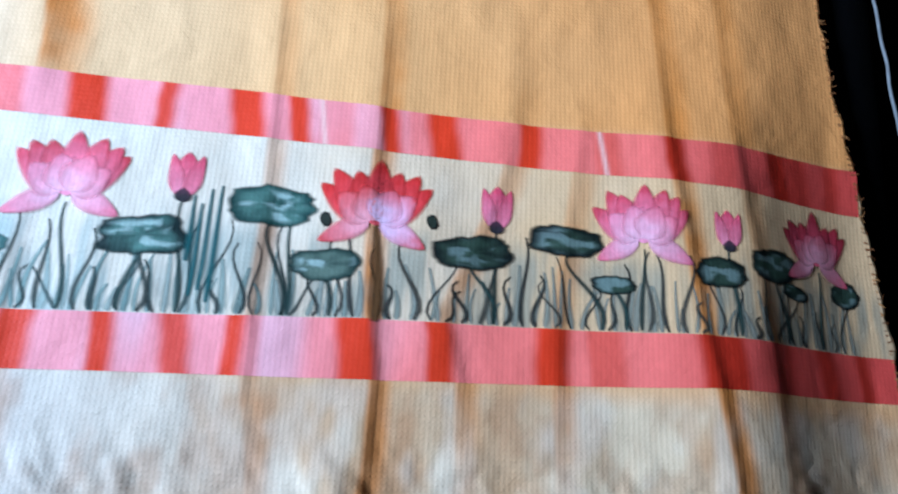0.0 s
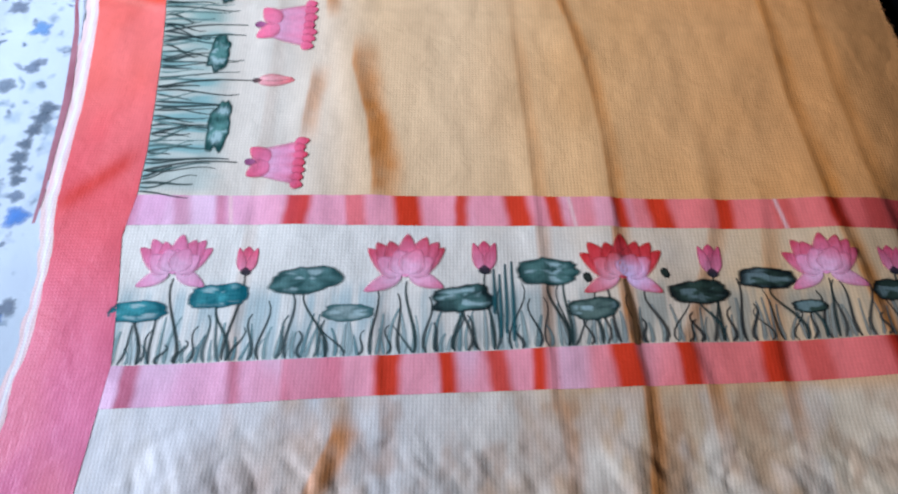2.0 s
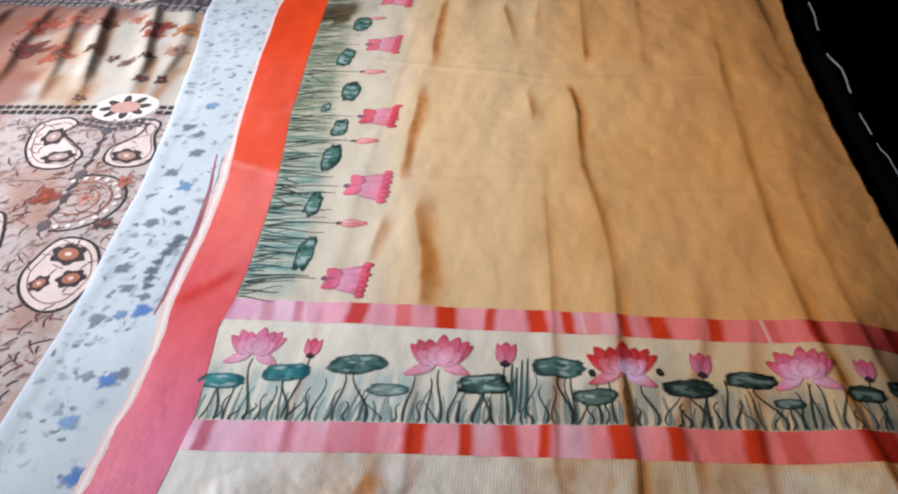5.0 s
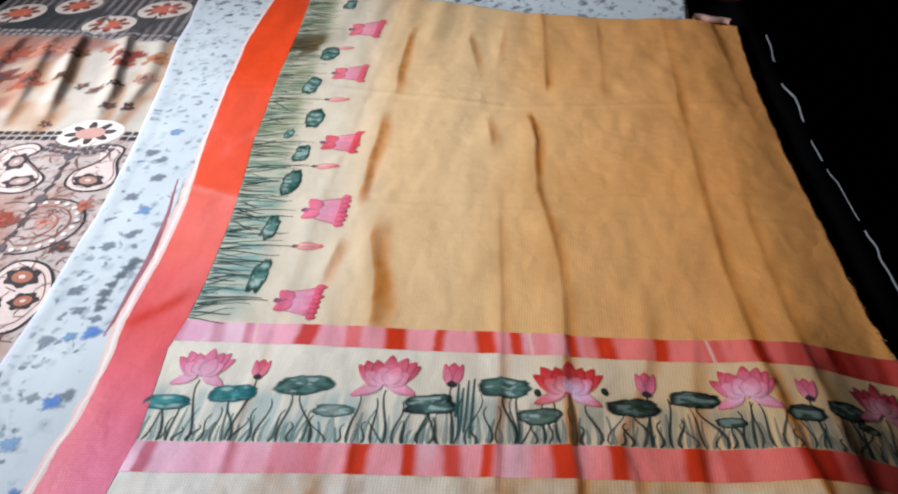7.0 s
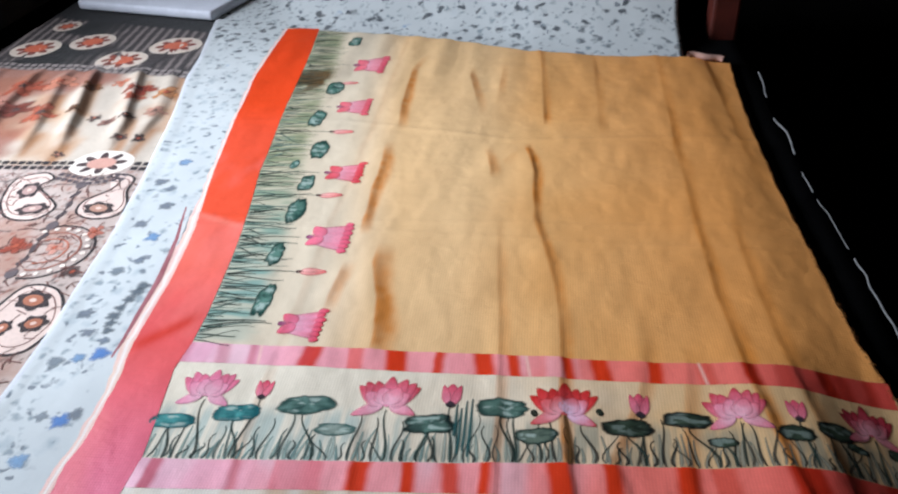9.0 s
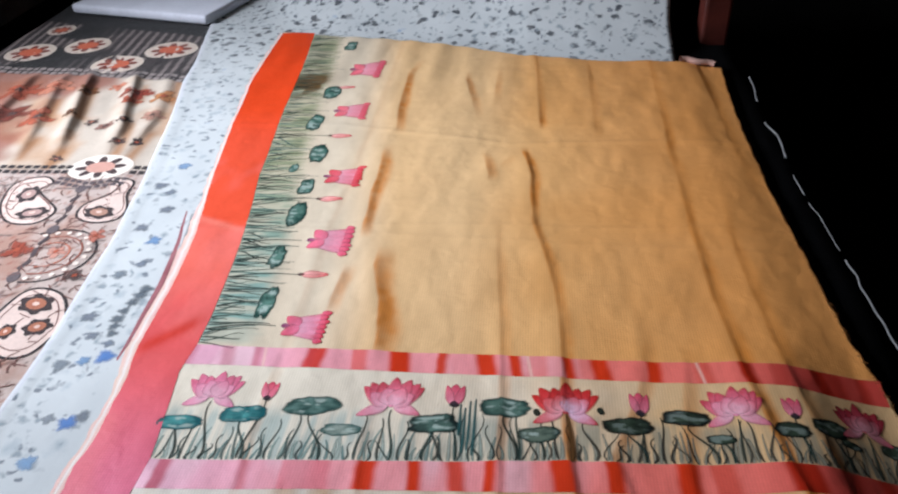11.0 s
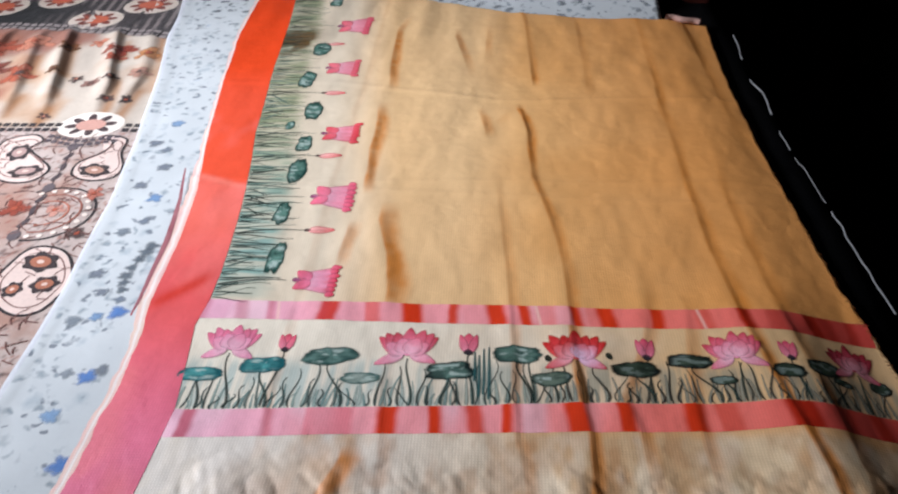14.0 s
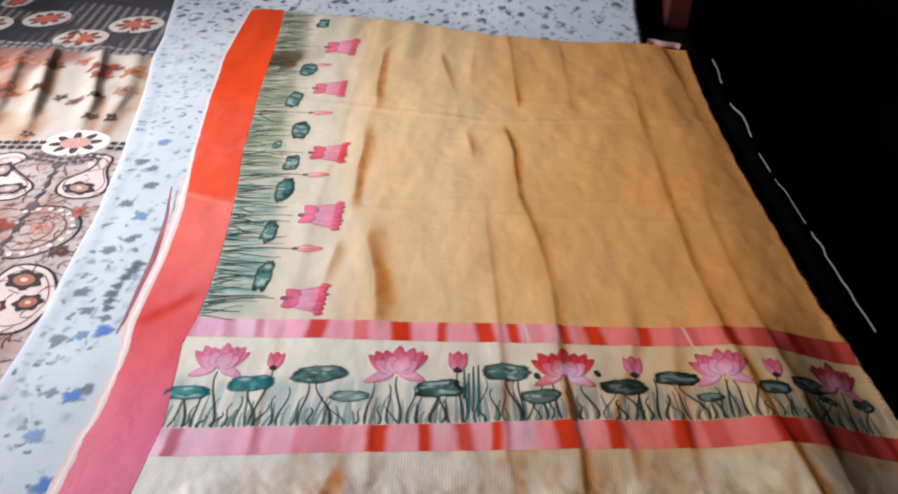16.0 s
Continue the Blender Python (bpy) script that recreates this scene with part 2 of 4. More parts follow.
# ---- folds of the saree: where each runs, how high it stands along y, how wide it is to each side ----
FOLDS = [
    (curve_of((0.80, 0.593), (0.851, 0.592), (1.136, 0.584), (1.354, 0.573)), curve_of((0.79, 0), (0.84, 0.0042), (1.0, 0.0020), (1.3, 0.0028), (1.38, 0.0005)), 0.034, 0.010),
    (curve_of((-0.66, 0.645), (-0.353, 0.636), (-0.26, 0.640), (-0.129, 0.628), (0.031, 0.628), (0.176, 0.619), (0.277, 0.602), (0.392, 0.580), (0.571, 0.573), (0.68, 0.557)),
     curve_of((-0.66, 0.003), (-0.36, 0.0045), (-0.2, 0.0042), (0.0, 0.0036), (0.1, 0.0024), (0.3, 0.0036), (0.42, 0.0032), (0.55, 0.0058), (0.66, 0.0062), (0.705, 0)), 0.040, 0.010),
    (curve_of((0.57, 0.478), (0.66, 0.465)), curve_of((0.54, 0), (0.58, 0.0034), (0.65, 0.0022), (0.69, 0)), 0.024, 0.010),
    (curve_of((0.62, 0.505), (0.66, 0.532)), curve_of((0.59, 0), (0.63, 0.0010), (0.68, 0)), 0.020, 0.012),
    (curve_of((-0.351, 0.551), (-0.266, 0.536), (-0.134, 0.536), (0.026, 0.529), (0.172, 0.518), (0.311, 0.510)), curve_of((-0.4, 0.0012), (-0.2, 0.0026), (0.0, 0.0022), (0.25, 0.0015), (0.4, 0)), 0.022, 0.008),
    (curve_of((-0.5, 0.965), (-0.299, 0.942), (-0.196, 0.928), (-0.059, 0.908), (0.007, 0.902), (0.156, 0.892), (0.36, 0.890), (0.73, 0.892), (1.166, 0.902)),
     curve_of((-0.6, 0.004), (-0.25, 0.0055), (0.0, 0.0044), (0.1, 0.0030), (0.36, 0.0034), (0.56, 0.0016), (0.73, 0.0034), (1.0, 0.0014), (1.2, 0.0018)), 0.044, 0.012),
    (curve_of((-0.6, 0.99), (-0.25, 0.945), (0.0, 0.925)), curve_of((-0.6, 0.014), (-0.1, 0.012), (0.0, 0.006), (0.14, 0)), 0.090, 0.075),
    (curve_of((-0.2, 0.995), (0.01, 0.969), (0.101, 0.964), (0.306, 0.959), (0.6, 0.97)), curve_of((-0.3, 0.002), (0.0, 0.0024), (0.3, 0.0022), (0.5, 0)), 0.030, 0.012),
    (curve_of((-0.256, 0.712), (-0.194, 0.697), (-0.068, 0.745), (0.038, 0.762), (0.181, 0.741)), curve_of((-0.38, 0), (-0.25, 0.0032), (-0.05, 0.0024), (0.04, 0.0007), (0.26, 0)), 0.030, 0.012),
    (curve_of((-0.25, 0.795), (-0.155, 0.800), (0.0, 0.82)), curve_of((-0.4, 0), (-0.22, 0.0036), (-0.05, 0.0022), (0.05, 0)), 0.030, 0.012),
    (curve_of((0.78, 0.233), (0.921, 0.219), (1.147, 0.215), (1.25, 0.24)), curve_of((0.77, 0), (0.82, 0.0030), (0.95, 0.0050), (1.1, 0.0044), (1.26, 0)), 0.030, 0.014),
    (curve_of((0.363, 0.235), (0.494, 0.226), (0.646, 0.224)), curve_of((0.32, 0), (0.38, 0.0056), (0.5, 0.0044), (0.62, 0.0050), (0.72, 0)), 0.030, 0.014),
    (curve_of((0.029, 0.319), (0.132, 0.304), (0.231, 0.279)), curve_of((-0.05, 0), (0.03, 0.0044), (0.14, 0.0052), (0.24, 0.0036), (0.30, 0)), 0.034, 0.020),
    (curve_of((0.128, 0.215), (0.194, 0.221)), curve_of((0.08, 0), (0.13, 0.0030), (0.2, 0.0026), (0.24, 0)), 0.018, 0.012),
    (curve_of((0.759, 0.725), (1.172, 0.729)), curve_of((0.72, 0), (0.8, 0.0013), (1.18, 0.0016), (1.24, 0)), 0.024, 0.012),
    (curve_of((0.885, 0.427), (1.102, 0.385)), curve_of((0.84, 0), (0.95, 0.0022), (1.08, 0.0034), (1.16, 0)), 0.024, 0.012),
    (curve_of((0.95, 0.47), (1.2, 0.475)), curve_of((0.9, 0), (1.05, 0.0022), (1.2, 0)), 0.020, 0.012),
    (curve_of((0.5, 1.045), (1.2, 1.035)), curve_of((0.4, 0), (0.8, 0.0018), (1.2, 0.0032)), 0.024, 0.014),
    (curve_of((-0.4, 0.262), (-0.31, 0.292)), curve_of((-0.45, 0), (-0.36, 0.0046), (-0.31, 0.0040), (-0.285, 0)), 0.030, 0.018),
    (curve_of((-0.24, 0.168), (0.02, 0.16)), curve_of((-0.34, 0), (-0.22, 0.0018), (0.0, 0.0006)), 0.016, 0.008),
    (curve_of((-0.4, 0.352), (-0.215, 0.338), (0.02, 0.335)), curve_of((-0.4, 0), (-0.24, 0.0018), (-0.1, 0.0004), (0.0, 0)), 0.018, 0.008),
]


def saree_lift(x, y):
    x, y = np.asarray(x, float), np.asarray(y, float)
    h = 0.0020 + 0.007 * (fractal(x * 1.5, y, 5, 3, 3) - 0.45) + 0.0021 * (fractal(x * 1.7, y * 0.8, 15, 4, 2) - 0.5) + 0.0005 * (fractal(x * 1.4, y * 0.7, 38, 16, 2) - 0.5)
    h = h + 0.0018 * np.sin(x * 62 + 4 * vnoise(x, y, 4, 6)) * step(0.85, 1.05, y) * vnoise(x, y, 7, 7)
    for line, tall, left, right in FOLDS:
        d = x - line(y) + 0.006 * (vnoise(x * 0, y, 14, 5) - 0.5)
        fall = right * (0.8 if left < 0.06 else 1.0)
        h = h + tall(y) * (np.where(y > 0.0, 0.62, 0.75) if left < 0.06 else 1.0) * np.where(d < 0, np.exp(-((d / left) ** 2)), np.exp(-((d / fall) ** 2)))
    # pressed cross creases
    for line, height in ((curve_of((0.1, 0.35), (0.6, 0.314), (1.1, 0.29)), 0.0016), (curve_of((0.1, 0.82), (0.53, 0.716), (1.1, 0.735)), 0.0013), (curve_of((-0.3, 0.395), (0.05, 0.37)), 0.0015)):
        h = h + height * np.exp(-(((y - line(x)) / 0.010) ** 2))
    # soft crumples below the lower band
    low = (1 - step(-0.36, -0.27, y)) * step(0.045, 0.11, x)
    h = h + low * (0.012 * (fractal(x, y, 10, 12, 4) - 0.45) + 0.014 * np.abs(fractal(x * 1.2 + y * 0.5, y, 20, 14, 3) - 0.5))
    return np.maximum(h, 0.0)


SAREE_Z = 0.4995


def edge_drop(x, y):
    """How far cloth and cover sag over the mattress's rounded side."""
    near = 1 - step(-0.12, 0.12, y)
    return 0.016 * step(0.97, 1.12, x) + 0.020 * near * step(0.93, 1.16, x)


def saree_z(x, y):
    return SAREE_Z + saree_lift(x, y) - edge_drop(x, y)


STRIP_L = curve_of((-0.7, -0.072), (-0.4, -0.072), (-0.286, -0.073), (-0.185, -0.071), (-0.07, -0.078), (0.0, -0.089), (0.15, -0.097), (0.25, -0.107), (0.34, -0.118), (0.445, -0.140), (0.567, -0.165), (0.86, -0.212), (0.95, -0.222), (1.15, -0.250), (1.25, -0.252), (1.52, -0.263))
STRIP_R = curve_of((-0.7, 0.022), (-0.4, 0.024), (-0.29, 0.03), (-0.23, 0.033), (-0.18, 0.026), (-0.12, 0.018), (-0.06, 0.008), (0.0, 0.014), (0.08, 0.011), (0.155, 0.006), (0.242, -0.003), (0.34, -0.014), (0.447, -0.031), (0.568, -0.054), (0.735, -0.072), (0.913, -0.093), (1.2, -0.117), (1.5, -0.153))
EDGE_R = curve_of((-0.7, 1.16), (-0.21, 1.142), (-0.13, 1.134), (-0.02, 1.120), (0.07, 1.100), (0.3, 1.092), (0.55, 1.084), (0.85, 1.088), (1.0, 1.094), (1.2, 1.112))
FAR = curve_of((-0.30, 1.525), (-0.153, 1.495), (0.018, 1.449), (0.174, 1.416), (0.38, 1.357), (0.558, 1.272), (0.755, 1.232), (0.992, 1.208), (1.12, 1.20))
Y_NEAR = -0.66

GOLD, PALE = srgb(238, 186, 122), srgb(234, 224, 204)


def saree_dye(x, y):
    """The woven gold ground, paler towards the bands, more orange to the right, with the painter's thin green washes
    and the folds' shade painted in orange.
    """
    c = mix(GOLD, srgb(230, 168, 98), 0.6 * step(0.35, 0.75, fractal(x, y, 4, 21)))
    c = mix(c, srgb(232, 198, 150), 0.7 * (1 - step(0.40, 0.62, x)))
    c = mix(c, srgb(228, 152, 78), 0.75 * step(0.45, 1.0, x))
    # orange on each fold's right flank: its shade put into the colour
    fold_shade = 0.0
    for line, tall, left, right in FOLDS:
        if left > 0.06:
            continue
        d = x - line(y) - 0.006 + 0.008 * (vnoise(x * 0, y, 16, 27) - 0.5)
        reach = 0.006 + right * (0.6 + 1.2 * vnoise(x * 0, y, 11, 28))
        fold_shade = np.maximum(fold_shade, np.clip(tall(y) / 0.0046, 0, 1) ** 1.2 * step(-0.004, 0.002, d + 0.006) * (1 - step(0.45 * reach, 1.25 * reach, d + 0.004)) * (0.65 + 0.5 * vnoise(x, y, 60, 26)))
    near_side = 1 - step(0.16, 0.34, x - STRIP_R(y))
    c = mix(c, srgb(222, 209, 186), 0.9 * near_side)
    band = step(-0.262, -0.225, y) * (1 - step(-0.02, 0.0, y))
    c = mix(c, mix(PALE, srgb(224, 186, 136), step(0.35, 0.9, x + 0.25 * (fractal(x, y, 12, 35) - 0.5))), band * 0.95)
    below = 1 - step(-0.27, -0.235, y)
    c = mix(c, mix(mix(srgb(226, 218, 206), srgb(224, 198, 160), step(0.2, 0.7, x)), srgb(196, 148, 98), 0.65 * step(0.40, 0.72, fractal(x * 1.3, y * 0.8, 13, 33)) * step(0.08, 0.3, x)), below)
    c = mix(c, srgb(166, 112, 66), below * 0.35 * step(0.48, 0.74, fractal(x * 1.5, y, 24, 37, 3)) * step(0.12, 0.4, x))
    c = mix(c, srgb(240, 226, 204), below * 0.35 * step(0.46, 0.76, fractal(x * 1.6, y * 0.9, 19, 39, 3)))
    wash = (1 - step(-0.14, -0.1, y + 0.02 * fractal(x, y, 30, 8))) * step(-0.245, -0.215, y)
    c = mix(c, mix(srgb(176, 190, 182), srgb(160, 150, 126), step(0.25, 0.8, x)), wash * (0.1 + 0.75 * step(0.35, 0.7, fractal(x, y * 0.16, 95, 41, 2))))
    side = x - STRIP_R(y)
    wash = (1 - step(0.07, 0.12, side)) * step(0.0, 0.02, y) * step(-0.01, 0.0, side)
    c = mix(c, mix(srgb(138, 170, 160), srgb(148, 154, 120), step(0.1, 0.7, y)), wash * (0.45 + 0.55 * step(0.35, 0.7, fractal(x * 0.16, y, 90, 43, 2))))
    stain = np.exp(-(((x + 0.07) / 0.045) ** 2 + ((y - 1.09) / 0.07) ** 2)) * step(0.25, 0.6, fractal(x, y, 24, 50))
    return mix(mix(c, srgb(222, 136, 50), np.clip(0.85 * fold_shade, 0, 0.9)), srgb(92, 62, 22), np.clip(stain * 3.0, 0, 0.92))


def add_solid(ob, thickness):
    mod = ob.modifiers.new("thickness", "SOLIDIFY")
    mod.thickness, mod.offset = thickness, -1


NU, NV = 500, 560
sv, su = np.meshgrid(np.linspace(0, 1, NV), np.linspace(0, 1, NU), indexing="ij")
y_ = Y_NEAR + sv * (FAR(-0.2 + 1.3 * su) - Y_NEAR)
ragged = 0.010 * (fractal(su * 0, y_, 40, 61, 3) - 0.5) * step(0.9, 1.0, su)
x_ = STRIP_L(y_) - 0.001 + su * (EDGE_R(y_) - STRIP_L(y_) + 0.001) + ragged
y_ = y_ + 0.008 * (fractal(su, sv * 0, 40, 62, 3) - 0.5) * step(0.95, 1.0, sv)
z_ = saree_z(x_, y_)
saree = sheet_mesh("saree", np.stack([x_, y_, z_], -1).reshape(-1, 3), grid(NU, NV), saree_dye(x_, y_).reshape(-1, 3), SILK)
tagged(saree, "gold tissue silk saree with pink borders and painted lotuses", "saree")
add_solid(saree, 0.0008)


def ribbon(name, xs, low, high, dye, material, lift, n=10, parent=saree, label=""):
    """A strip of the cloth's own border, laid along x between two curves."""
    k = np.linspace(0, 1, n)
    X = np.repeat(np.asarray(xs)[None], n, 0)
    Y = low(xs)[None] * (1 - k[:, None]) + high(xs)[None] * k[:, None]
    verts = np.stack([X, Y, saree_z(X, Y) + lift], -1).reshape(-1, 3)
    return sheet_mesh(name, verts, grid(len(xs), n), dye(X, Y, k[:, None] + 0 * X).reshape(-1, 3), material, parent, label)


# ---- the two pink bands with their darker red blocks: from, to, depth of the red ----
PINK, RED, MAUVE = srgb(246, 160, 164), srgb(216, 58, 22), srgb(236, 178, 198)
UPPER = [(0.002, 0.024, .45), (0.069, 0.086, .4), (0.120, 0.136, .5), (0.212, 0.240, 1), (0.290, 0.318, .55), (0.354, 0.384, .95), (0.430, 0.449, .85), (0.497, 0.523, .9), (0.549, 0.571, .9), (0.577, 0.606, .35),
         (0.634, 0.654, 1), (0.680, 0.704, 1), (0.762, 0.786, 1), (0.838, 0.857, .45), (0.902, 0.926, .95), (0.95, 0.97, .35), (1.013, 1.038, .95), (1.038, 1.058, .6), (1.08, 1.1, .6)]
LOWER = [(0.048, 0.071, .8), (0.174, 0.183, .5), (0.232, 0.305, .6), (0.340, 0.365, .9), (0.412, 0.434, 1), (0.471, 0.490, .8), (0.520, 0.539, .95), (0.614, 0.643, 1), (0.687, 0.713, 1), (0.783, 0.808, 1),
         (0.828, 0.862, .5), (0.926, 0.966, .95), (1.01, 1.025, .5), (1.053, 1.07, .8), (1.098, 1.115, .8)]


def band_dye(blocks, slant, crease_lines=()):
    def dye(X, Y, k):
        c = mix(MAUVE, PINK, step(0.05, 0.45, X + 0.1 * fractal(X, Y, 12, 71)))
        c = mix(c, srgb(244, 116, 98), 0.85 * step(0.42, 0.78, X))
        # deeper red towards the right end: shade put into the dye
        c = mix(c, srgb(206, 66, 56), 0.85 * step(0.84, 1.02, X))
        # pale streaks: the satin's glare, painted in
        c = mix(c, srgb(244, 206, 214), 0.75 * step(0.58, 0.78, vnoise(X, Y * 0.15, 26, 72)) * (1 - step(0.45, 0.75, X)))
        for n, (a, b, depth) in enumerate(blocks):
            lean = slant * (0.5 - k) * (1 if n % 3 else -0.3) + 0.003 * (vnoise(X * 0 + n, Y, 60, 73) - 0.5)
            red = mix(srgb(190, 84, 104), RED, step(0.1, 0.3, X))
            red = mix(red, srgb(226, 112, 124), 1.0 if depth < 0.65 and b - a > 0.05 else 0.0)
            # the blocks carry the same painted shade at the right
            red = mix(red, srgb(150, 30, 20), 0.8 * step(0.74, 1.0, X))
            crisp = 0.003 if n % 2 else 0.008
            c = mix(c, red, min(1.0, depth * 1.1) * step(a - 0.013 + crisp, a + 0.003, X + lean) * (1 - step(b - 0.003 - crisp, b + 0.011 - crisp, X + lean)))
        # thin pale lines drawn along creases
        for a in crease_lines:
            c = mix(c, srgb(246, 206, 190), 0.8 * np.exp(-(((X - a - (1 - k) * 0.007) / 0.0022) ** 2)))
        return c
    return dye


up_hi, up_lo = curve_of((0.0, 0.004), (0.5, 0.003), (0.63, -0.002), (0.8, -0.006), (1.1, -0.006)), curve_of((0.0, -0.043), (0.1, -0.040), (0.5, -0.043), (0.8, -0.050), (1.1, -0.054))
lo_hi, lo_lo = curve_of((0.03, -0.231), (0.18, -0.225), (0.306, -0.219), (0.527, -0.209), (0.63, -0.204), (0.93, -0.198), (1.12, -0.197)), curve_of((0.03, -0.282), (0.19, -0.275), (0.308, -0.267), (0.423, -0.262), (0.643, -0.255), (0.941, -0.244), (1.12, -0.240))
ribbon("border_band", np.arange(0.006, 1.119, 0.0025), up_lo, up_hi, band_dye(UPPER, -0.006, (0.575, 0.838, 0.136)), SATIN, 0.0003, 16, label="pink satin band with red blocks")
ribbon("border_band", np.arange(0.028, 1.139, 0.0025), lo_lo, lo_hi, band_dye(LOWER, -0.005), SATIN, 0.0003, 16, label="pink satin band with red blocks")


def strip(name, left, right, y0, y1, dye, material, lift, n=9, label=""):
    ys = np.arange(y0, y1, 0.006)
    k = np.linspace(0, 1, n)
    Y = np.repeat(ys[:, None], n, 1)
    X = left(Y) * (1 - k) + right(Y) * k
    verts = np.stack([X, Y, saree_z(X, Y) + lift], -1).reshape(-1, 3)
    return sheet_mesh(name, verts, grid(n, len(ys)), dye(X, Y, k + 0 * X).reshape(-1, 3), material, saree, label)


def strip_dye(X, Y, k):
    c = mix(srgb(226, 114, 142), srgb(224, 90, 90), step(-0.33, 0.0, Y))
    c = mix(c, srgb(232, 106, 90), step(0.05, 0.25, Y))
    line = Y + 0.4 * (X + 0.1)
    c = mix(c, srgb(232, 84, 54), step(0.378, 0.392, line))
    c = mix(c, srgb(236, 74, 30), step(0.70, 0.95, Y))
    # lighter crease line and patches: satin sheen put into the colour
    c = mix(c, srgb(240, 136, 116), 0.55 * np.exp(-(((line - 0.374) / 0.007) ** 2)))
    c = mix(c, srgb(240, 128, 120), 0.35 * step(0.5, 0.7, fractal(X * 2, Y, 6, 88, 3)) * (1 - step(0.6, 0.9, Y)))
    flap = np.exp(-(((Y - (0.02 + (X + 0.05) * 0.9)) / 0.020) ** 2)) * step(-0.1, -0.07, X) * (1 - step(-0.02, 0.01, X))
    return mix(c, srgb(206, 48, 28), 0.85 * flap)


strip("border_strip", lambda y: STRIP_L(y) + 0.010 * (fractal(y * 0, y, 22, 85, 3) - 0.5) * (1.2 - 0.9 * step(-0.1, 0.1, y)), STRIP_R, Y_NEAR, 1.497, strip_dye, SATIN, 0.0005, label="red satin border strip turning pink")
strip("selvedge", lambda y: STRIP_L(y) + 0.010 * (fractal(y * 0, y, 45, 87, 3) - 0.5) - curve_of((-0.66, 0.020), (-0.1, 0.012), (0.0, 0.020), (0.2, 0.022), (0.36, 0.020), (0.46, 0.011), (0.7, 0.009), (1.5, 0.011))(y), lambda y: STRIP_L(y) + 0.002, Y_NEAR, 1.497,
      lambda X, Y, k: mix(mix(srgb(236, 214, 194), srgb(238, 190, 186), fractal(X, Y, 30, 81)), srgb(244, 236, 230), step(0.3, 0.5, k) * (1 - step(0.55, 0.75, k))), SILK, 0.0002, 5, "frayed pale pink selvedge")
# maroon strip laid where the turned-under edge only casts a shadow
strip("fold_shadow", curve_of((-0.04, -0.112), (0.0, -0.113), (0.17, -0.128), (0.3, -0.146), (0.42, -0.172)), curve_of((-0.04, -0.108), (0.0, -0.107), (0.17, -0.117), (0.3, -0.138), (0.42, -0.169)), -0.04, 0.42,
      lambda X, Y, k: mix(srgb(150, 84, 92), srgb(176, 120, 124), fractal(X, Y, 40, 83)), SATIN, 0.0006, 4, "thin maroon strip standing for the fold's shadow")


# ---- painting on the cloth ----
class Upright:
    """A place on the cloth with its own up: turn 0 grows away from the lower band, 90 grows to +x."""

    def __init__(self, x, y, size, turn=0.0, wide=1.0):
        self.x, self.y, self.size, self.wide = x, y, size, wide
        self.c, self.s = math.cos(radians(turn)), math.sin(radians(turn))

    def __call__(self, a, b, lift):
        a, b = np.asarray(a, float) * self.size * self.wide, np.asarray(b, float) * self.size
        x, y = self.x + a * self.c + b * self.s, self.y - a * self.s + b * self.c
        return np.stack([x, y, saree_z(x, y) + lift], -1)


def petal(at, a, b, angle, length, width, base, tip, lift, parent, name="petal"):
    """A pointed petal from (a, b), leaning by angle, pale at its foot and deep at its tip."""
    rows, cols = 15, 9
    t = np.linspace(0, 1, rows)
    half = width / 2 * np.sin(np.pi * np.clip(t, 0, 1) ** 0.8) ** 0.75 * (1 - 0.25 * t) + 0.006
    half[-1] = 0.004
    k = np.linspace(-1, 1, cols)
    q, s = math.cos(radians(angle)), math.sin(radians(angle))
    U, W = np.meshgrid(t * length, k, indexing="ij")
    W = W * half[:, None] * 1.06
    A, B = a + U * s + W * q, b + U * q - W * s
    fade = np.clip((U / length) ** 1.6 + 0.22 * np.abs(k)[None] ** 3 + 0.3 * (vnoise(A * 3 + a, B * 3, 5, 91) - 0.5), 0, 1)
    colour = mix(base, tip, fade)
    solid = (1 - 0.9 * step(0.62, 1.0, np.abs(k)))[None] * (1 - 0.8 * step(0.9, 1.0, t))[:, None]
    verts = at(A, B, lift).reshape(-1, 3)
    return sheet_mesh(name, verts, grid(cols, rows), np.concatenate([colour, solid[..., None]], -1).reshape(-1, 4), PAINT, parent)


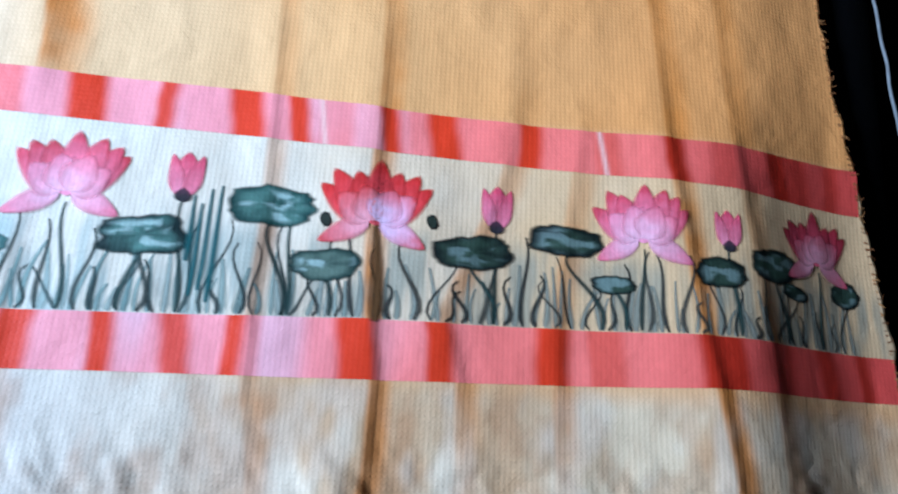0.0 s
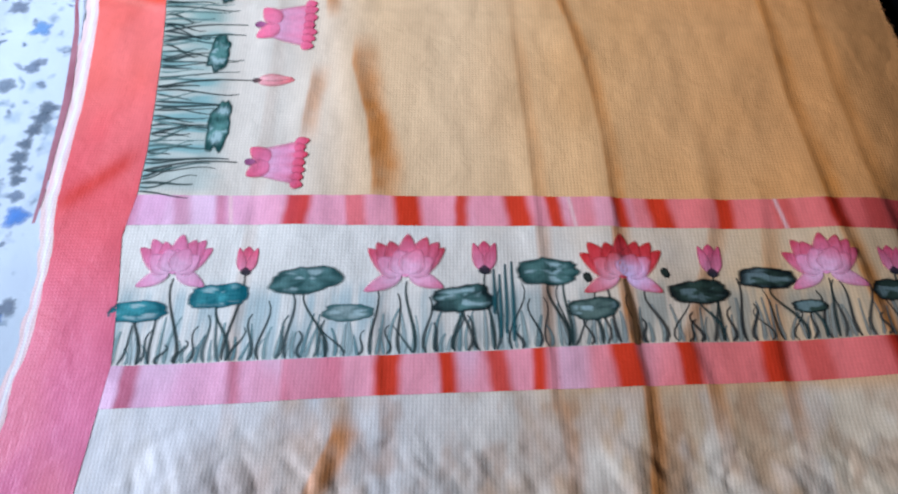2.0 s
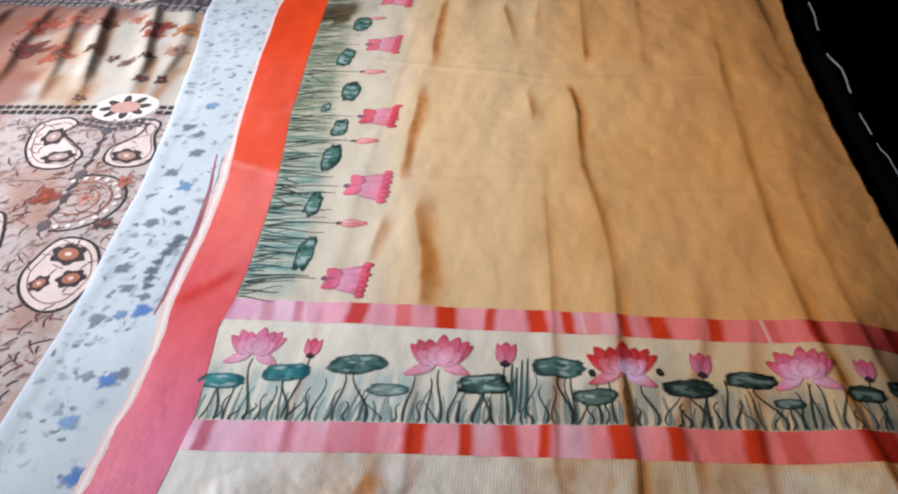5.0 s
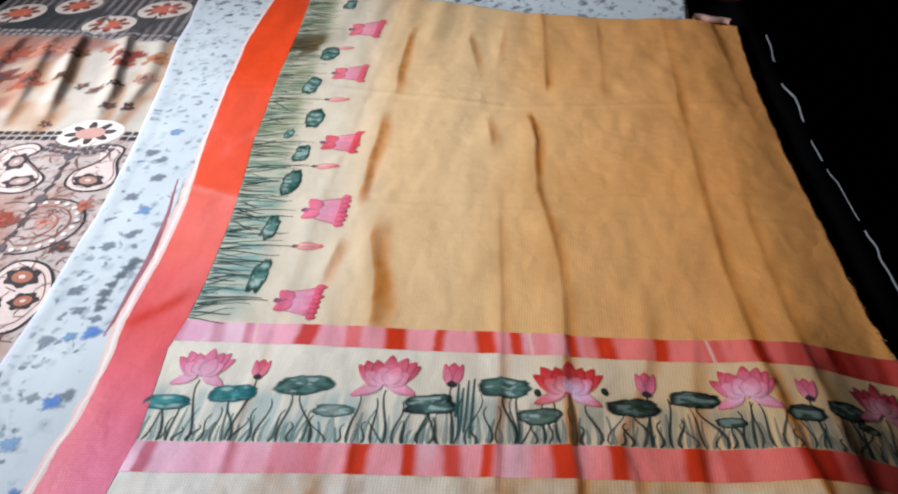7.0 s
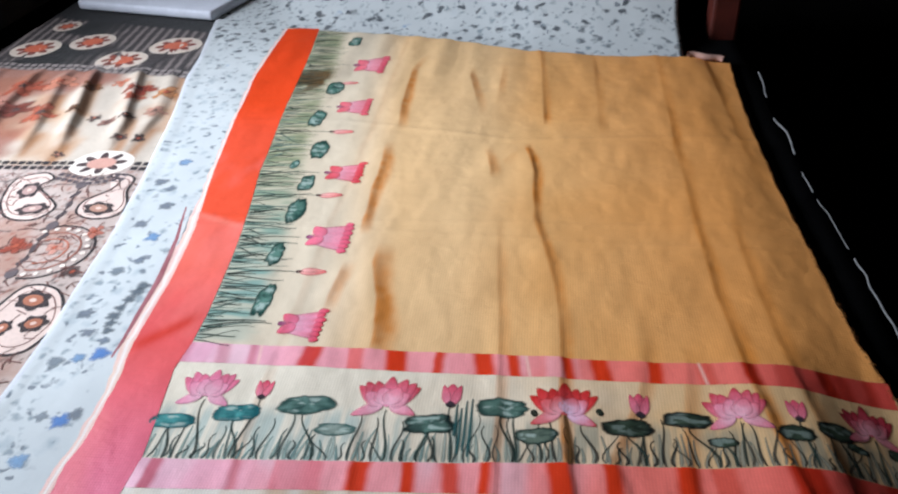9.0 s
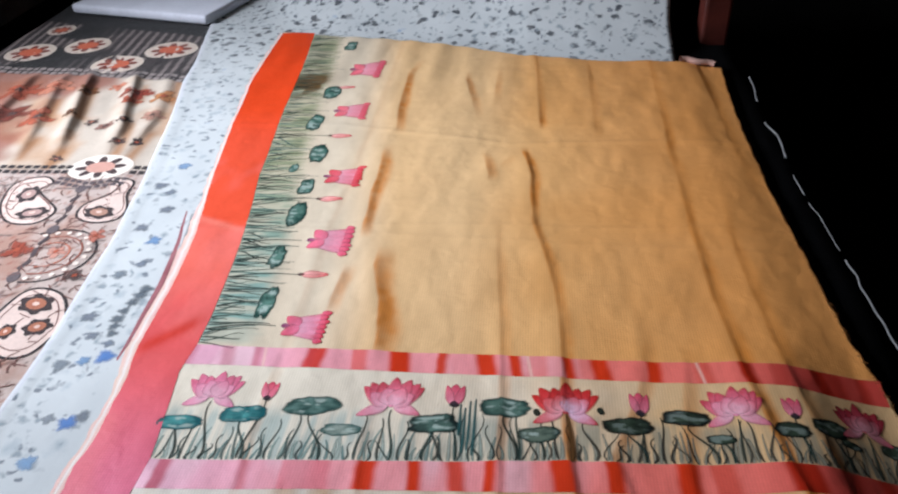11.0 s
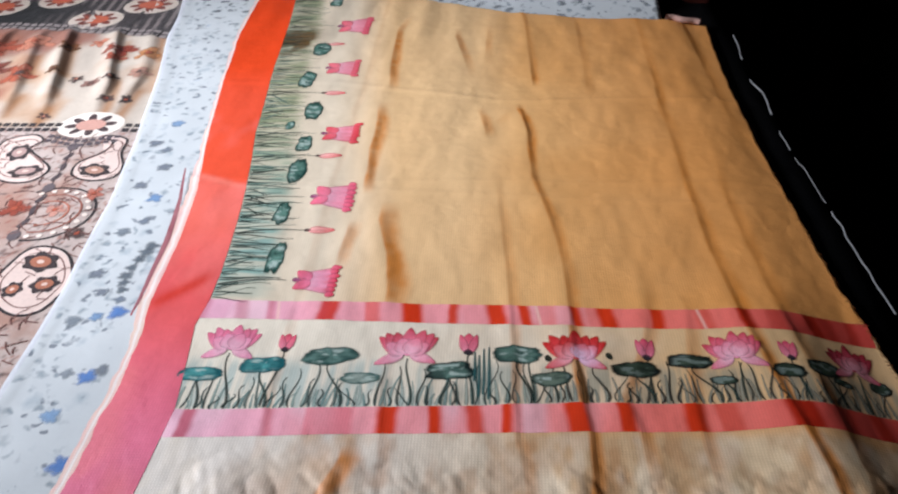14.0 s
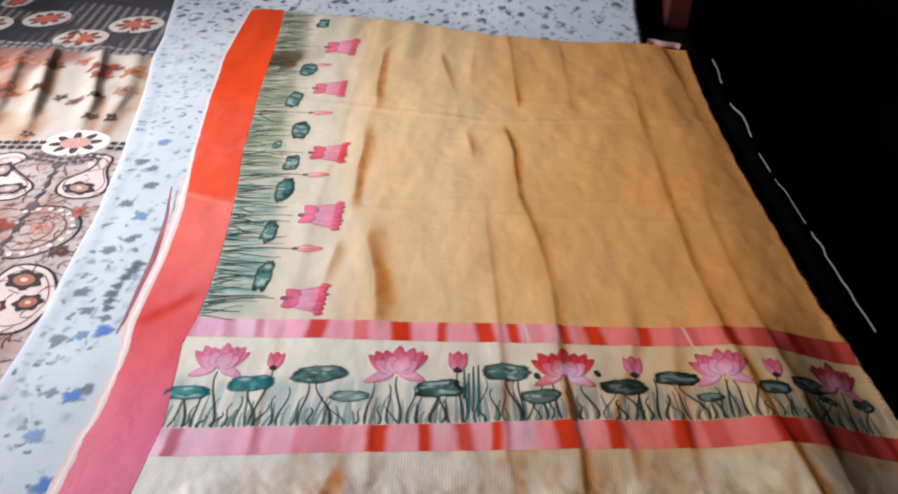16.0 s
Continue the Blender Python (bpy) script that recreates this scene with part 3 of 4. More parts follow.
def lotus(x, y, size, turn=0.0, wide=1.0, pale=srgb(244, 156, 182), deep=srgb(224, 76, 98), red=srgb(198, 36, 40), seed=0, lit=None):
    r = random.Random(seed)
    at = Upright(x, y, size * 0.92, turn, wide)
    heart = petal(at, 0, -0.02, 0, 0.45, 0.42, pale, mix(pale, deep, 0.5), 0.0009, saree, "painted_lotus")
    tagged(heart, "pink lotus painted with darker red petal tips")
    back = [(-.58, .44, .34), (.58, .46, .34), (-.44, .60, .38), (.46, .58, .38), (-.24, .62, .40), (.26, .64, .40), (.02, .76, .38)]
    front = [(-.55, -.26, .28), (.55, -.23, .28), (-.40, .32, .42), (.40, .32, .42), (-.15, .44, .42), (.17, .44, .42)]
    for n, (a, b, width) in enumerate(back):
        a, b = a + r.uniform(-.03, .03), b + r.uniform(-.05, .04)
        petal(at, a * 0.15, 0, math.degrees(math.atan2(a * 0.85, b)), math.hypot(a * 0.85, b), width, mix(pale, deep, 0.25), mix(deep, red, r.uniform(.1, .9)), 0.0006 + 0.00004 * n, heart)
    for n, (a, b, width) in enumerate(front):
        a, b = a + r.uniform(-.03, .03), b + r.uniform(-.03, .03)
        foot = 0.03
        petal(at, a * 0.1, foot, math.degrees(math.atan2(a * 0.9, b - foot)), math.hypot(a * 0.9, b - foot), width, lit if lit and a > 0 else mix(pale, (0.9, 0.62, 0.68), 0.5), mix(pale, deep, r.uniform(.3, .85)), 0.0010 + 0.00004 * n, heart)
    return heart


def bell(x, y, size, turn=0.0, wide=1.0, pale=srgb(244, 156, 182), deep=srgb(224, 76, 98), red=srgb(198, 36, 40), crown=0.2, seed=0):
    """A lotus seen from its side: a flaring cup with a toothed rim over a waist and two turned-back sepals."""
    r = random.Random(seed)
    at = Upright(x, y, size, turn, wide)
    rows, cols = 16, 21
    t, k = np.linspace(0, 1, rows), np.linspace(-1, 1, cols)
    T, K = np.meshgrid(t, k, indexing="ij")
    half = 0.20 + 0.19 * T**0.8
    A, B = K * half, 0.26 + 0.62 * T + 0.02 * np.cos(K * 1.5)
    ribs = 0.5 + 0.5 * np.sin(K * 13 + seed)
    fade = np.clip(0.75 * step(0.55, 1.0, T) * (0.5 + crown) + 0.25 * ribs + 0.3 * np.abs(K) ** 3 - 0.12 + 0.35 * (vnoise(A * 3 + seed, B, 6, 95) - 0.5), 0, 1)
    shade = mix(mix(mix(pale, (0.92, 0.55, 0.66), 0.35), (0.90, 0.60, 0.72), 0.45 * (1 - step(0.2, 0.6, T))), mix(deep, red, crown), 0.8 * fade)
    solid = 1 - 0.9 * step(0.84, 1.0, np.abs(K))
    cup = sheet_mesh("painted_lotus", at(A, B, 0.0008).reshape(-1, 3), grid(cols, rows), np.concatenate([shade, solid[..., None]], -1).reshape(-1, 4), PAINT, saree)
    tagged(cup, "bell-shaped pink lotus painted with a toothed rim")
    for n in range(7):
        a = -0.36 + 0.12 * n + r.uniform(-.015, .015)
        petal(at, a * 0.92, 0.76, a * 34, 0.19 + r.uniform(-.03, .03), 0.17, mix(pale, deep, 0.55), mix(deep, red, 0.3 + 0.6 * crown * r.random()), 0.0010 + 0.00003 * n, cup)
    for sgn in (-1, 1):
        petal(at, 0.02 * sgn, 0.44, sgn * (140 + r.uniform(-6, 8)), 0.36, 0.30, mix(pale, deep, 0.2), mix(pale, deep, 0.75), 0.0011, cup, "sepal")
    petal(at, 0, 0.10, 0, 0.16, 0.12, srgb(120, 60, 96), srgb(200, 110, 150), 0.0013, cup, "calyx")
    return cup


def bud(x, y, size, turn=0.0, wide=1.0, pale=srgb(246, 150, 170), deep=srgb(226, 70, 100)):
    at = Upright(x, y, size, turn, wide)
    body = petal(at, 0, 0, 0, 1.0, 0.74, mix(pale, deep, .3), deep, 0.0006, saree, "painted_bud")
    tagged(body, "small pink painted lotus bud")
    petal(at, -0.08, 0.02, -14, 0.95, 0.36, pale, deep, 0.0007, body)
    petal(at, 0.08, 0.02, 14, 0.95, 0.36, mix(pale, deep, .25), deep, 0.0008, body)
    petal(at, 0, -0.1, 0, 0.3, 0.4, srgb(40, 44, 46), srgb(96, 60, 76), 0.0009, body, "calyx")


def pad(x, y, w, h, tilt=0.0, dark=srgb(30, 62, 56), light=srgb(96, 140, 128), seed=0, turn=0.0, ragged=1.0):
    """A painted lily pad: a wet dark rim, streaks from the middle, an uneven outline."""
    rings, segs = 9, 40
    t, k = np.linspace(0, 2 * np.pi, segs, endpoint=False), np.linspace(0.02, 1, rings)
    K, T = np.meshgrid(k, t, indexing="ij")
    wob = 1 + ragged * 0.24 * (vnoise(np.cos(T) * 1.3 + seed * 3.1, np.sin(T) * 1.3, 1.5, 101) - 0.5) + ragged * 0.16 * (vnoise(np.cos(T) * 1.3 + seed * 5.7, np.sin(T) * 1.3, 4.5, 102) - 0.5)
    box_round = (np.abs(np.cos(T)) ** 2.7 + np.abs(np.sin(T)) ** 2.7) ** (-1 / 2.7)
    a, b = K * wob * box_round * np.cos(T) * w / 2, K * wob * box_round * np.sin(T) * h / 2
    q, s = math.cos(radians(tilt)), math.sin(radians(tilt))
    A, B = a * q - b * s, a * s + b * q
    at = Upright(x, y, 1.0, turn)
    streak = 0.5 + 0.5 * np.sin(T * 7 + seed * 2 + 2 * K)
    shade = np.clip(0.75 - 0.8 * step(0.6, 0.92, K) - 0.3 * streak * (1 - K * 0.4) + 1.5 * (fractal(A, B * 1.8, 60, 103 + seed, 2) - 0.52), 0, 1)
    # greener and darker towards +x
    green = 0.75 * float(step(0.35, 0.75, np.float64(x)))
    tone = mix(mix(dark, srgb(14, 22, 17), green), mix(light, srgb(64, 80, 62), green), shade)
    wet = step(0.54, 0.64, fractal(A * 0.7, B * 1.8, 90, 203 + seed, 2)) * (1 - step(0.6, 0.85, K))
    tone = mix(tone, srgb(188, 206, 196), (0.3 if x > 0.7 else 0.75) * wet)
    verts = at(A, B, 0.0005).reshape(-1, 3)
    faces = [(i * segs + j, i * segs + (j + 1) % segs, (i + 1) * segs + (j + 1) % segs, (i + 1) * segs + j) for i in range(rings - 1) for j in range(segs)]
    faces.append(tuple(range(segs))[::-1])
    ob = sheet_mesh("painted_leaf", verts, faces, np.concatenate([tone, (1 - 0.9 * step(0.9, 1.0, K))[..., None]], -1).reshape(-1, 4), PAINT, saree)
    return tagged(ob, "dark teal painted lily pad")


def stroke_arrays(pts, width, lift, samples=12):
    """A brush stroke through three or four points, thick at its foot, thin at its tip."""
    pts = np.asarray(pts, float)
    t = np.linspace(0, 1, samples)
    n = len(pts) - 1
    out = np.zeros((samples, 2))
    for i in range(n + 1):
        out += (math.comb(n, i) * t**i * (1 - t) ** (n - i))[:, None] * pts[i]
    d = np.gradient(out, axis=0)
    d /= np.linalg.norm(d, axis=1, keepdims=True) + 1e-9
    side = np.stack([-d[:, 1], d[:, 0]], 1) * (width / 2 * (1 - 0.65 * t) * np.minimum(1, 4 * t + 0.5))[:, None]
    side = side * 1.5
    xy = np.stack([out - side, out, out + side], 1).reshape(-1, 2)
    faces = [(3 * i + k, 3 * i + k + 1, 3 * i + k + 4, 3 * i + k + 3) for i in range(samples - 1) for k in range(2)]
    return np.column_stack([xy, saree_z(xy[:, 0], xy[:, 1]) + lift]), faces


def stroke_dye(colour, count):
    """Full in the middle of the brush, thin at its sides."""
    return np.array([(*colour, (0.1, 1.0, 0.1)[i % 3]) for i in range(count)])


def stem(pts, width=0.004, colour=srgb(52, 66, 62), lift=0.00045, name="painted_stem"):
    v, f = stroke_arrays(pts, width, lift)
    return sheet_mesh(name, v, f, stroke_dye(colour, len(v)), PAINT, saree)


def strokes(name, many, label):
    """Countless thin grass strokes in one part."""
    verts, faces, cols, base = [], [], [], 0
    for pts, width, colour, lift in many:
        v, f = stroke_arrays(pts, width, lift, 9)
        verts.append(v), cols.append(stroke_dye(colour, len(v)))
        faces += [tuple(i + base for i in q) for q in f]
        base += len(v)
    ob = sheet_mesh(name, np.concatenate(verts), faces, np.concatenate(cols), PAINT, saree)
    return tagged(ob, label, kind="stuff")


# lotuses between the bands: foot, size, spread
lotus(0.082, -0.111, 0.086, 0, 1.0, srgb(242, 164, 194), srgb(230, 112, 146), srgb(214, 90, 120), seed=1)
lotus(0.368, -0.114, 0.090, 0, 1.06, seed=2)
lotus(0.633, -0.118, 0.088, 0, 1.06, srgb(236, 92, 100), srgb(212, 36, 28), srgb(196, 24, 14), seed=3, lit=(0.90, 0.62, 0.80))
lotus(0.876, -0.115, 0.086, 0, 0.98, seed=4)
lotus(1.060, -0.113, 0.078, 0, 0.92, srgb(222, 92, 112), srgb(176, 34, 50), srgb(130, 20, 28), seed=5)
for x, y, size in ((0.171, -0.110, 0.038), (0.465, -0.108, 0.044), (0.742, -0.113, 0.042), (0.958, -0.114, 0.038)):
    bud(x, y, size)
# lotuses along the side strip, growing away from it
bell(0.137, 0.056, 0.098, 90, 1.02, srgb(244, 140, 172), srgb(226, 60, 84), crown=0.5, seed=6)
bell(0.116, 0.311, 0.110, 90, 1.10, srgb(246, 140, 164), srgb(236, 90, 120), srgb(226, 60, 90), seed=7)
bell(0.089, 0.564, 0.110, 90, 1.00, srgb(244, 120, 136), srgb(226, 54, 60), seed=8)
bell(0.037, 0.900, 0.112, 90, 1.05, srgb(246, 136, 150), srgb(236, 90, 104), srgb(228, 70, 90), seed=9)
bell(0.020, 1.184, 0.122, 90, 1.30, srgb(248, 136, 150), srgb(238, 90, 112), srgb(230, 74, 96), seed=10)
for x, y, size in ((0.144, 0.201, 0.056), (0.113, 0.468, 0.056), (0.071, 0.761, 0.058), (0.03, 1.05, 0.05)):
    at = Upright(x, y, size, 90, 0.72)
    body = petal(at, 0, 0, 0, 1.0, 0.66, srgb(246, 176, 170), srgb(232, 104, 104), 0.0006, saree, "painted_bud")
    tagged(body, "slim salmon-pink painted lotus bud")
    petal(at, -0.06, 0.08, -4, 0.86, 0.30, srgb(250, 186, 178), srgb(236, 120, 116), 0.0008, body)
    petal(at, 0, -0.12, 0, 0.26, 0.26, srgb(70, 66, 62), srgb(150, 90, 86), 0.0009, body, "calyx")

# lily pads: middle, width, height, tilt, dark, light
TEAL, DEEP, SOFT = (srgb(14, 92, 98), srgb(84, 160, 158)), (srgb(12, 34, 32), srgb(104, 138, 126)), (srgb(70, 104, 98), srgb(168, 182, 170))
PADS = [(0.049, -0.162, 0.070, 0.028, 3, TEAL), (0.144, -0.141, 0.077, 0.034, 4, TEAL), (0.248, -0.119, 0.092, 0.038, 8, (srgb(44, 78, 72), srgb(110, 146, 136))), (0.302, -0.163, 0.064, 0.024, 0, SOFT),
        (0.438, -0.145, 0.076, 0.038, 4, DEEP), (0.542, -0.108, 0.080, 0.038, 0, (srgb(34, 70, 64), srgb(104, 140, 128))), (0.593, -0.159, 0.062, 0.030, 2, (srgb(44, 70, 62), srgb(132, 150, 134))),
        (0.722, -0.137, 0.073, 0.034, 3, DEEP), (0.808, -0.119, 0.073, 0.032, -3, DEEP), (0.849, -0.157, 0.042, 0.019, 0, (srgb(34, 54, 48), srgb(120, 136, 122))), (0.947, -0.138, 0.050, 0.030, 0, DEEP),
        (1.007, -0.124, 0.059, 0.034, 0, DEEP), (1.029, -0.146, 0.030, 0.015, -10, SOFT), (1.092, -0.139, 0.035, 0.028, 10, DEEP)]
for n, (x, y, w, h, tilt, (dark, light)) in enumerate(PADS):
    # pads beyond x = 0.7 get near-black colours
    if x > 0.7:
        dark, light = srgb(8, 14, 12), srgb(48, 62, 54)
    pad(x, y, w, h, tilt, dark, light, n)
for n, (x, y, w, h) in enumerate([(0.103, 0.118, 0.034, 0.092), (0.082, 0.254, 0.034, 0.07), (0.080, 0.405, 0.042, 0.092), (0.071, 0.519, 0.038, 0.07), (0.062, 0.671, 0.042, 0.088), (0.014, 0.837, 0.038, 0.10), (0.018, 1.019, 0.048, 0.09), (0.0, 1.36, 0.04, 0.07), (0.02, 0.60, 0.02, 0.04)]):
    pad(x, y, w, h, 0, srgb(24, 64, 56), srgb(96, 136, 122), n + 30, ragged=1.5)

# stems and grass between the bands
GRASS = [srgb(52, 72, 66), srgb(84, 106, 100), srgb(40, 54, 48), srgb(104, 134, 128), srgb(140, 158, 146)]
rs = random.Random(11)
for x, y, bend in ((0.084, -0.118, 0.02), (0.370, -0.121, 0.012), (0.877, -0.122, -0.004), (1.062, -0.12, -0.004), (0.171, -0.112, -0.012), (0.465, -0.110, 0.01), (0.742, -0.114, 0.0), (0.957, -0.115, 0.006),
                   (0.144, -0.155, 0.02), (0.248, -0.132, 0.03), (0.438, -0.158, -0.01), (0.542, -0.125, 0.02), (0.560, -0.125, 0.006), (0.593, -0.17, 0.008), (0.722, -0.15, 0.02), (0.808, -0.132, 0.03), (0.849, -0.163, 0.01), (1.007, -0.138, 0.01), (0.05, -0.175, 0.01)):
    foot = float(lo_hi(x)) + 0.002
    stem([(x + bend, foot), (x + bend * 1.4, foot + 0.03), (x - bend * 0.5, (foot + y) / 2 + 0.02), (x, y)], rs.uniform(0.0042, 0.006), rs.choice((GRASS[0], GRASS[2])))
# red lotus's stem and the dark fold's shade in one broad brown stroke
stem([(0.640, -0.206), (0.641, -0.17), (0.638, -0.15), (0.634, -0.12)], 0.013, srgb(120, 84, 46), 0.0005, "painted_stem")
for x, y0, y1 in ((0.476, -0.165, -0.105), (0.483, -0.195, -0.112), (0.490, -0.19, -0.098), (0.498, -0.20, -0.094)):
    stem([(x, y0), (x + 0.002, (y0 + y1) / 2), (x - 0.001, y1 - 0.02), (x, y1)], 0.0065, srgb(44, 92, 92), 0.0006)
for x, y in ((0.684, -0.112), (0.590, -0.117)):
    pad(x, y, 0.010, 0.014, 20, srgb(40, 30, 26), srgb(52, 42, 36), 60)
grass = []
for n in range(110):
    x = 0.035 + 1.07 * n / 110 + rs.uniform(-0.004, 0.004)
    foot, tall = float(lo_hi(x)) + 0.001, rs.uniform(0.02, 0.06)
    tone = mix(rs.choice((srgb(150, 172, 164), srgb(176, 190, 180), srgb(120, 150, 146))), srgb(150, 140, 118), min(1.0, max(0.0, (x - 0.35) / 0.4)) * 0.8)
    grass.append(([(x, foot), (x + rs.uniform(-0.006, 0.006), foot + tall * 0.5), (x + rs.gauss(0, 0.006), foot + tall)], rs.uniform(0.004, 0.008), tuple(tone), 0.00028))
for n in range(66):
    x = 0.040 + 1.065 * n / 66 + rs.uniform(-0.004, 0.004)
    foot, tall = float(lo_hi(x)) + 0.001, rs.uniform(0.035, 0.085) * (1 if rs.random() > 0.3 else 0.55)
    lean, sway = rs.gauss(0, 0.012), rs.choice((-1, 1)) * rs.uniform(0.006, 0.020)
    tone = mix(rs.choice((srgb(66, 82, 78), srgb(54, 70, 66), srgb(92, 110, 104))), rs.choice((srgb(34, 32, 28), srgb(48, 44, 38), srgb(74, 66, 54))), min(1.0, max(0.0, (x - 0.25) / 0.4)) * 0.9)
    grass.append(([(x, foot), (x + sway, foot + tall * 0.3), (x + lean - sway, foot + tall * 0.7), (x + lean, foot + tall)], rs.uniform(0.0026, 0.0054), tuple(tone), 0.00034 + 0.0001 * rs.random()))
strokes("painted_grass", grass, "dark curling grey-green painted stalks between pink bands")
grass = []
for n in range(240):
    y = 0.010 + 1.47 * (n / 240) + rs.uniform(-0.004, 0.004)
    x, tall = float(STRIP_R(y)) + 0.001, rs.uniform(0.06, 0.125) * (1 if rs.random() > 0.35 else 0.5)
    lean, sway = rs.gauss(0, 0.012), rs.uniform(-0.012, 0.012)
    tone = rs.choice((srgb(40, 60, 56), srgb(58, 78, 70), srgb(34, 50, 44), srgb(92, 118, 108), srgb(120, 146, 134)))
    grass.append(([(x, y), (x + tall * 0.35, y + sway), (x + tall * 0.7, y + lean - sway), (x + tall, y + lean)], rs.uniform(0.0022, 0.0054), tone, 0.0003 + 0.0001 * rs.random()))
strokes("painted_grass", grass, "dark wavy grey-green painted stalks beside red strip")
for y, x in ((0.056, 0.137), (0.201, 0.144), (0.311, 0.116), (0.468, 0.113), (0.564, 0.089), (0.761, 0.071), (0.900, 0.037), (1.184, 0.02), (0.29, 0.116), (0.118, 0.09), (0.254, 0.07), (0.405, 0.06), (0.519, 0.055), (0.671, 0.045)):
    s = float(STRIP_R(y))
    stem([(s + 0.003, y - 0.012), (s + 0.03, y - 0.006), (s + 0.06, y + 0.006), (x, y)], 0.005, srgb(50, 62, 56))

# frayed threads along the cut edge
rf = random.Random(23)
fray = []
for n in range(260):
    y = -0.5 + 1.69 * n / 260 + rf.uniform(-0.003, 0.003)
    x, out = float(EDGE_R(y)) - 0.006, rf.uniform(0.003, 0.010)
    fray.append(([(x, y), (x + out * 0.5, y + rf.gauss(0, 0.001)), (x + out * 0.8, y + rf.gauss(0, 0.0018)), (x + out, y + rf.gauss(0, 0.0025))], rf.uniform(0.0012, 0.0026), rf.choice((srgb(206, 146, 86), srgb(176, 116, 64), srgb(150, 96, 54))), 0.0004))
strokes("fringe", fray, "frayed gold threads along the cut edge")

# ---- the white floral sheet under the saree ----
SHEET_L = curve_of((-1.0, -0.24), (-0.065, -0.262), (0.04, -0.268), (0.144, -0.282), (0.3, -0.295), (0.54, -0.335), (0.865, -0.400), (1.13, -0.468), (1.26, -0.485), (1.82, -0.608), (2.3, -0.70))
SHEET_R = curve_of((-1.0, 0.89), (0.1, 0.89), (0.3, 0.98), (1.2, 0.985), (1.43, 0.99), (1.67, 1.02), (2.3, 1.05))


def sheet_lift(x, y):
    rise = 0.2 * step(0.0, 0.55, y - FAR(x) - 0.02) * step(-0.45, -0.15, x)
    return rise + 0.0035 * fractal(x, y, 6, 111, 3) + 0.003 * np.exp(-(((x - SHEET_L(y) - 0.012) / 0.012) ** 2))


nu, nv = 90, 150
sv, su = np.meshgrid(np.linspace(0, 1, nv), np.linspace(0, 1, nu), indexing="ij")
y_ = -0.95 + sv * 3.15
x_ = SHEET_L(y_) + su * (SHEET_R(y_) - SHEET_L(y_)) + 0.012 * (fractal(su, y_, 10, 113, 2) - 0.5) * (step(0.93, 1, su) + 0.4 * (1 - step(0, 0.05, su)))
bed_sheet = sheet_mesh("bed_sheet", np.stack([x_, y_, 0.4925 + sheet_lift(x_, y_)], -1).reshape(-1, 3), grid(nu, nv), None, FLORAL)
tagged(bed_sheet, "white cotton bed sheet with small grey-blue floral print", "bed sheet")
add_solid(bed_sheet, 0.004)

def sheet_z(x, y):
    return 0.4925 + sheet_lift(x, y)


hem_y = np.arange(-0.94, 2.18, 0.02)
hem_x = np.stack([SHEET_L(hem_y) + 0.001, SHEET_L(hem_y) + 0.009, SHEET_L(hem_y) + 0.018], 1)
hem_yy = np.repeat(hem_y[:, None], 3, 1)
sheet_mesh("hem", np.stack([hem_x, hem_yy, sheet_z(hem_x, hem_yy) + np.array([0.0003, 0.0004, -0.0008])], -1).reshape(-1, 3), grid(3, len(hem_y)), np.repeat([(0.62, 0.64, 0.67)], hem_x.size, 0), COTTON, bed_sheet, "plain white stitched hem")


def sprig(x, y, size, colour, n, seed):
    """A loose printed blossom of soft blots on the bed sheet."""
    r = random.Random(seed)
    t = np.linspace(0, 6.2832, 26, endpoint=False)
    rim = size * 1.25 * (0.6 + 0.12 * np.cos(n * t + seed) + 0.3 * np.array([r.random() for _ in t]))
    rings = np.array([0.0, 0.45, 0.8, 1.0])
    px = x + rings[:, None] * rim[None] * np.cos(t)[None]
    py = y + rings[:, None] * rim[None] * np.sin(t)[None] * 0.9
    tone = np.zeros((4, 26, 4))
    tone[..., :3] = colour
    tone[..., 3] = np.array([0.85, 0.72, 0.40, 0.0])[:, None]
    faces = [(i * 26 + j, i * 26 + (j + 1) % 26, (i + 1) * 26 + (j + 1) % 26, (i + 1) * 26 + j) for i in range(3) for j in range(26)]
    return sheet_mesh("printed_sprig", np.stack([px, py, sheet_z(px, py) + 0.0006], -1).reshape(-1, 3), faces, tone.reshape(-1, 4), PAINT, bed_sheet)


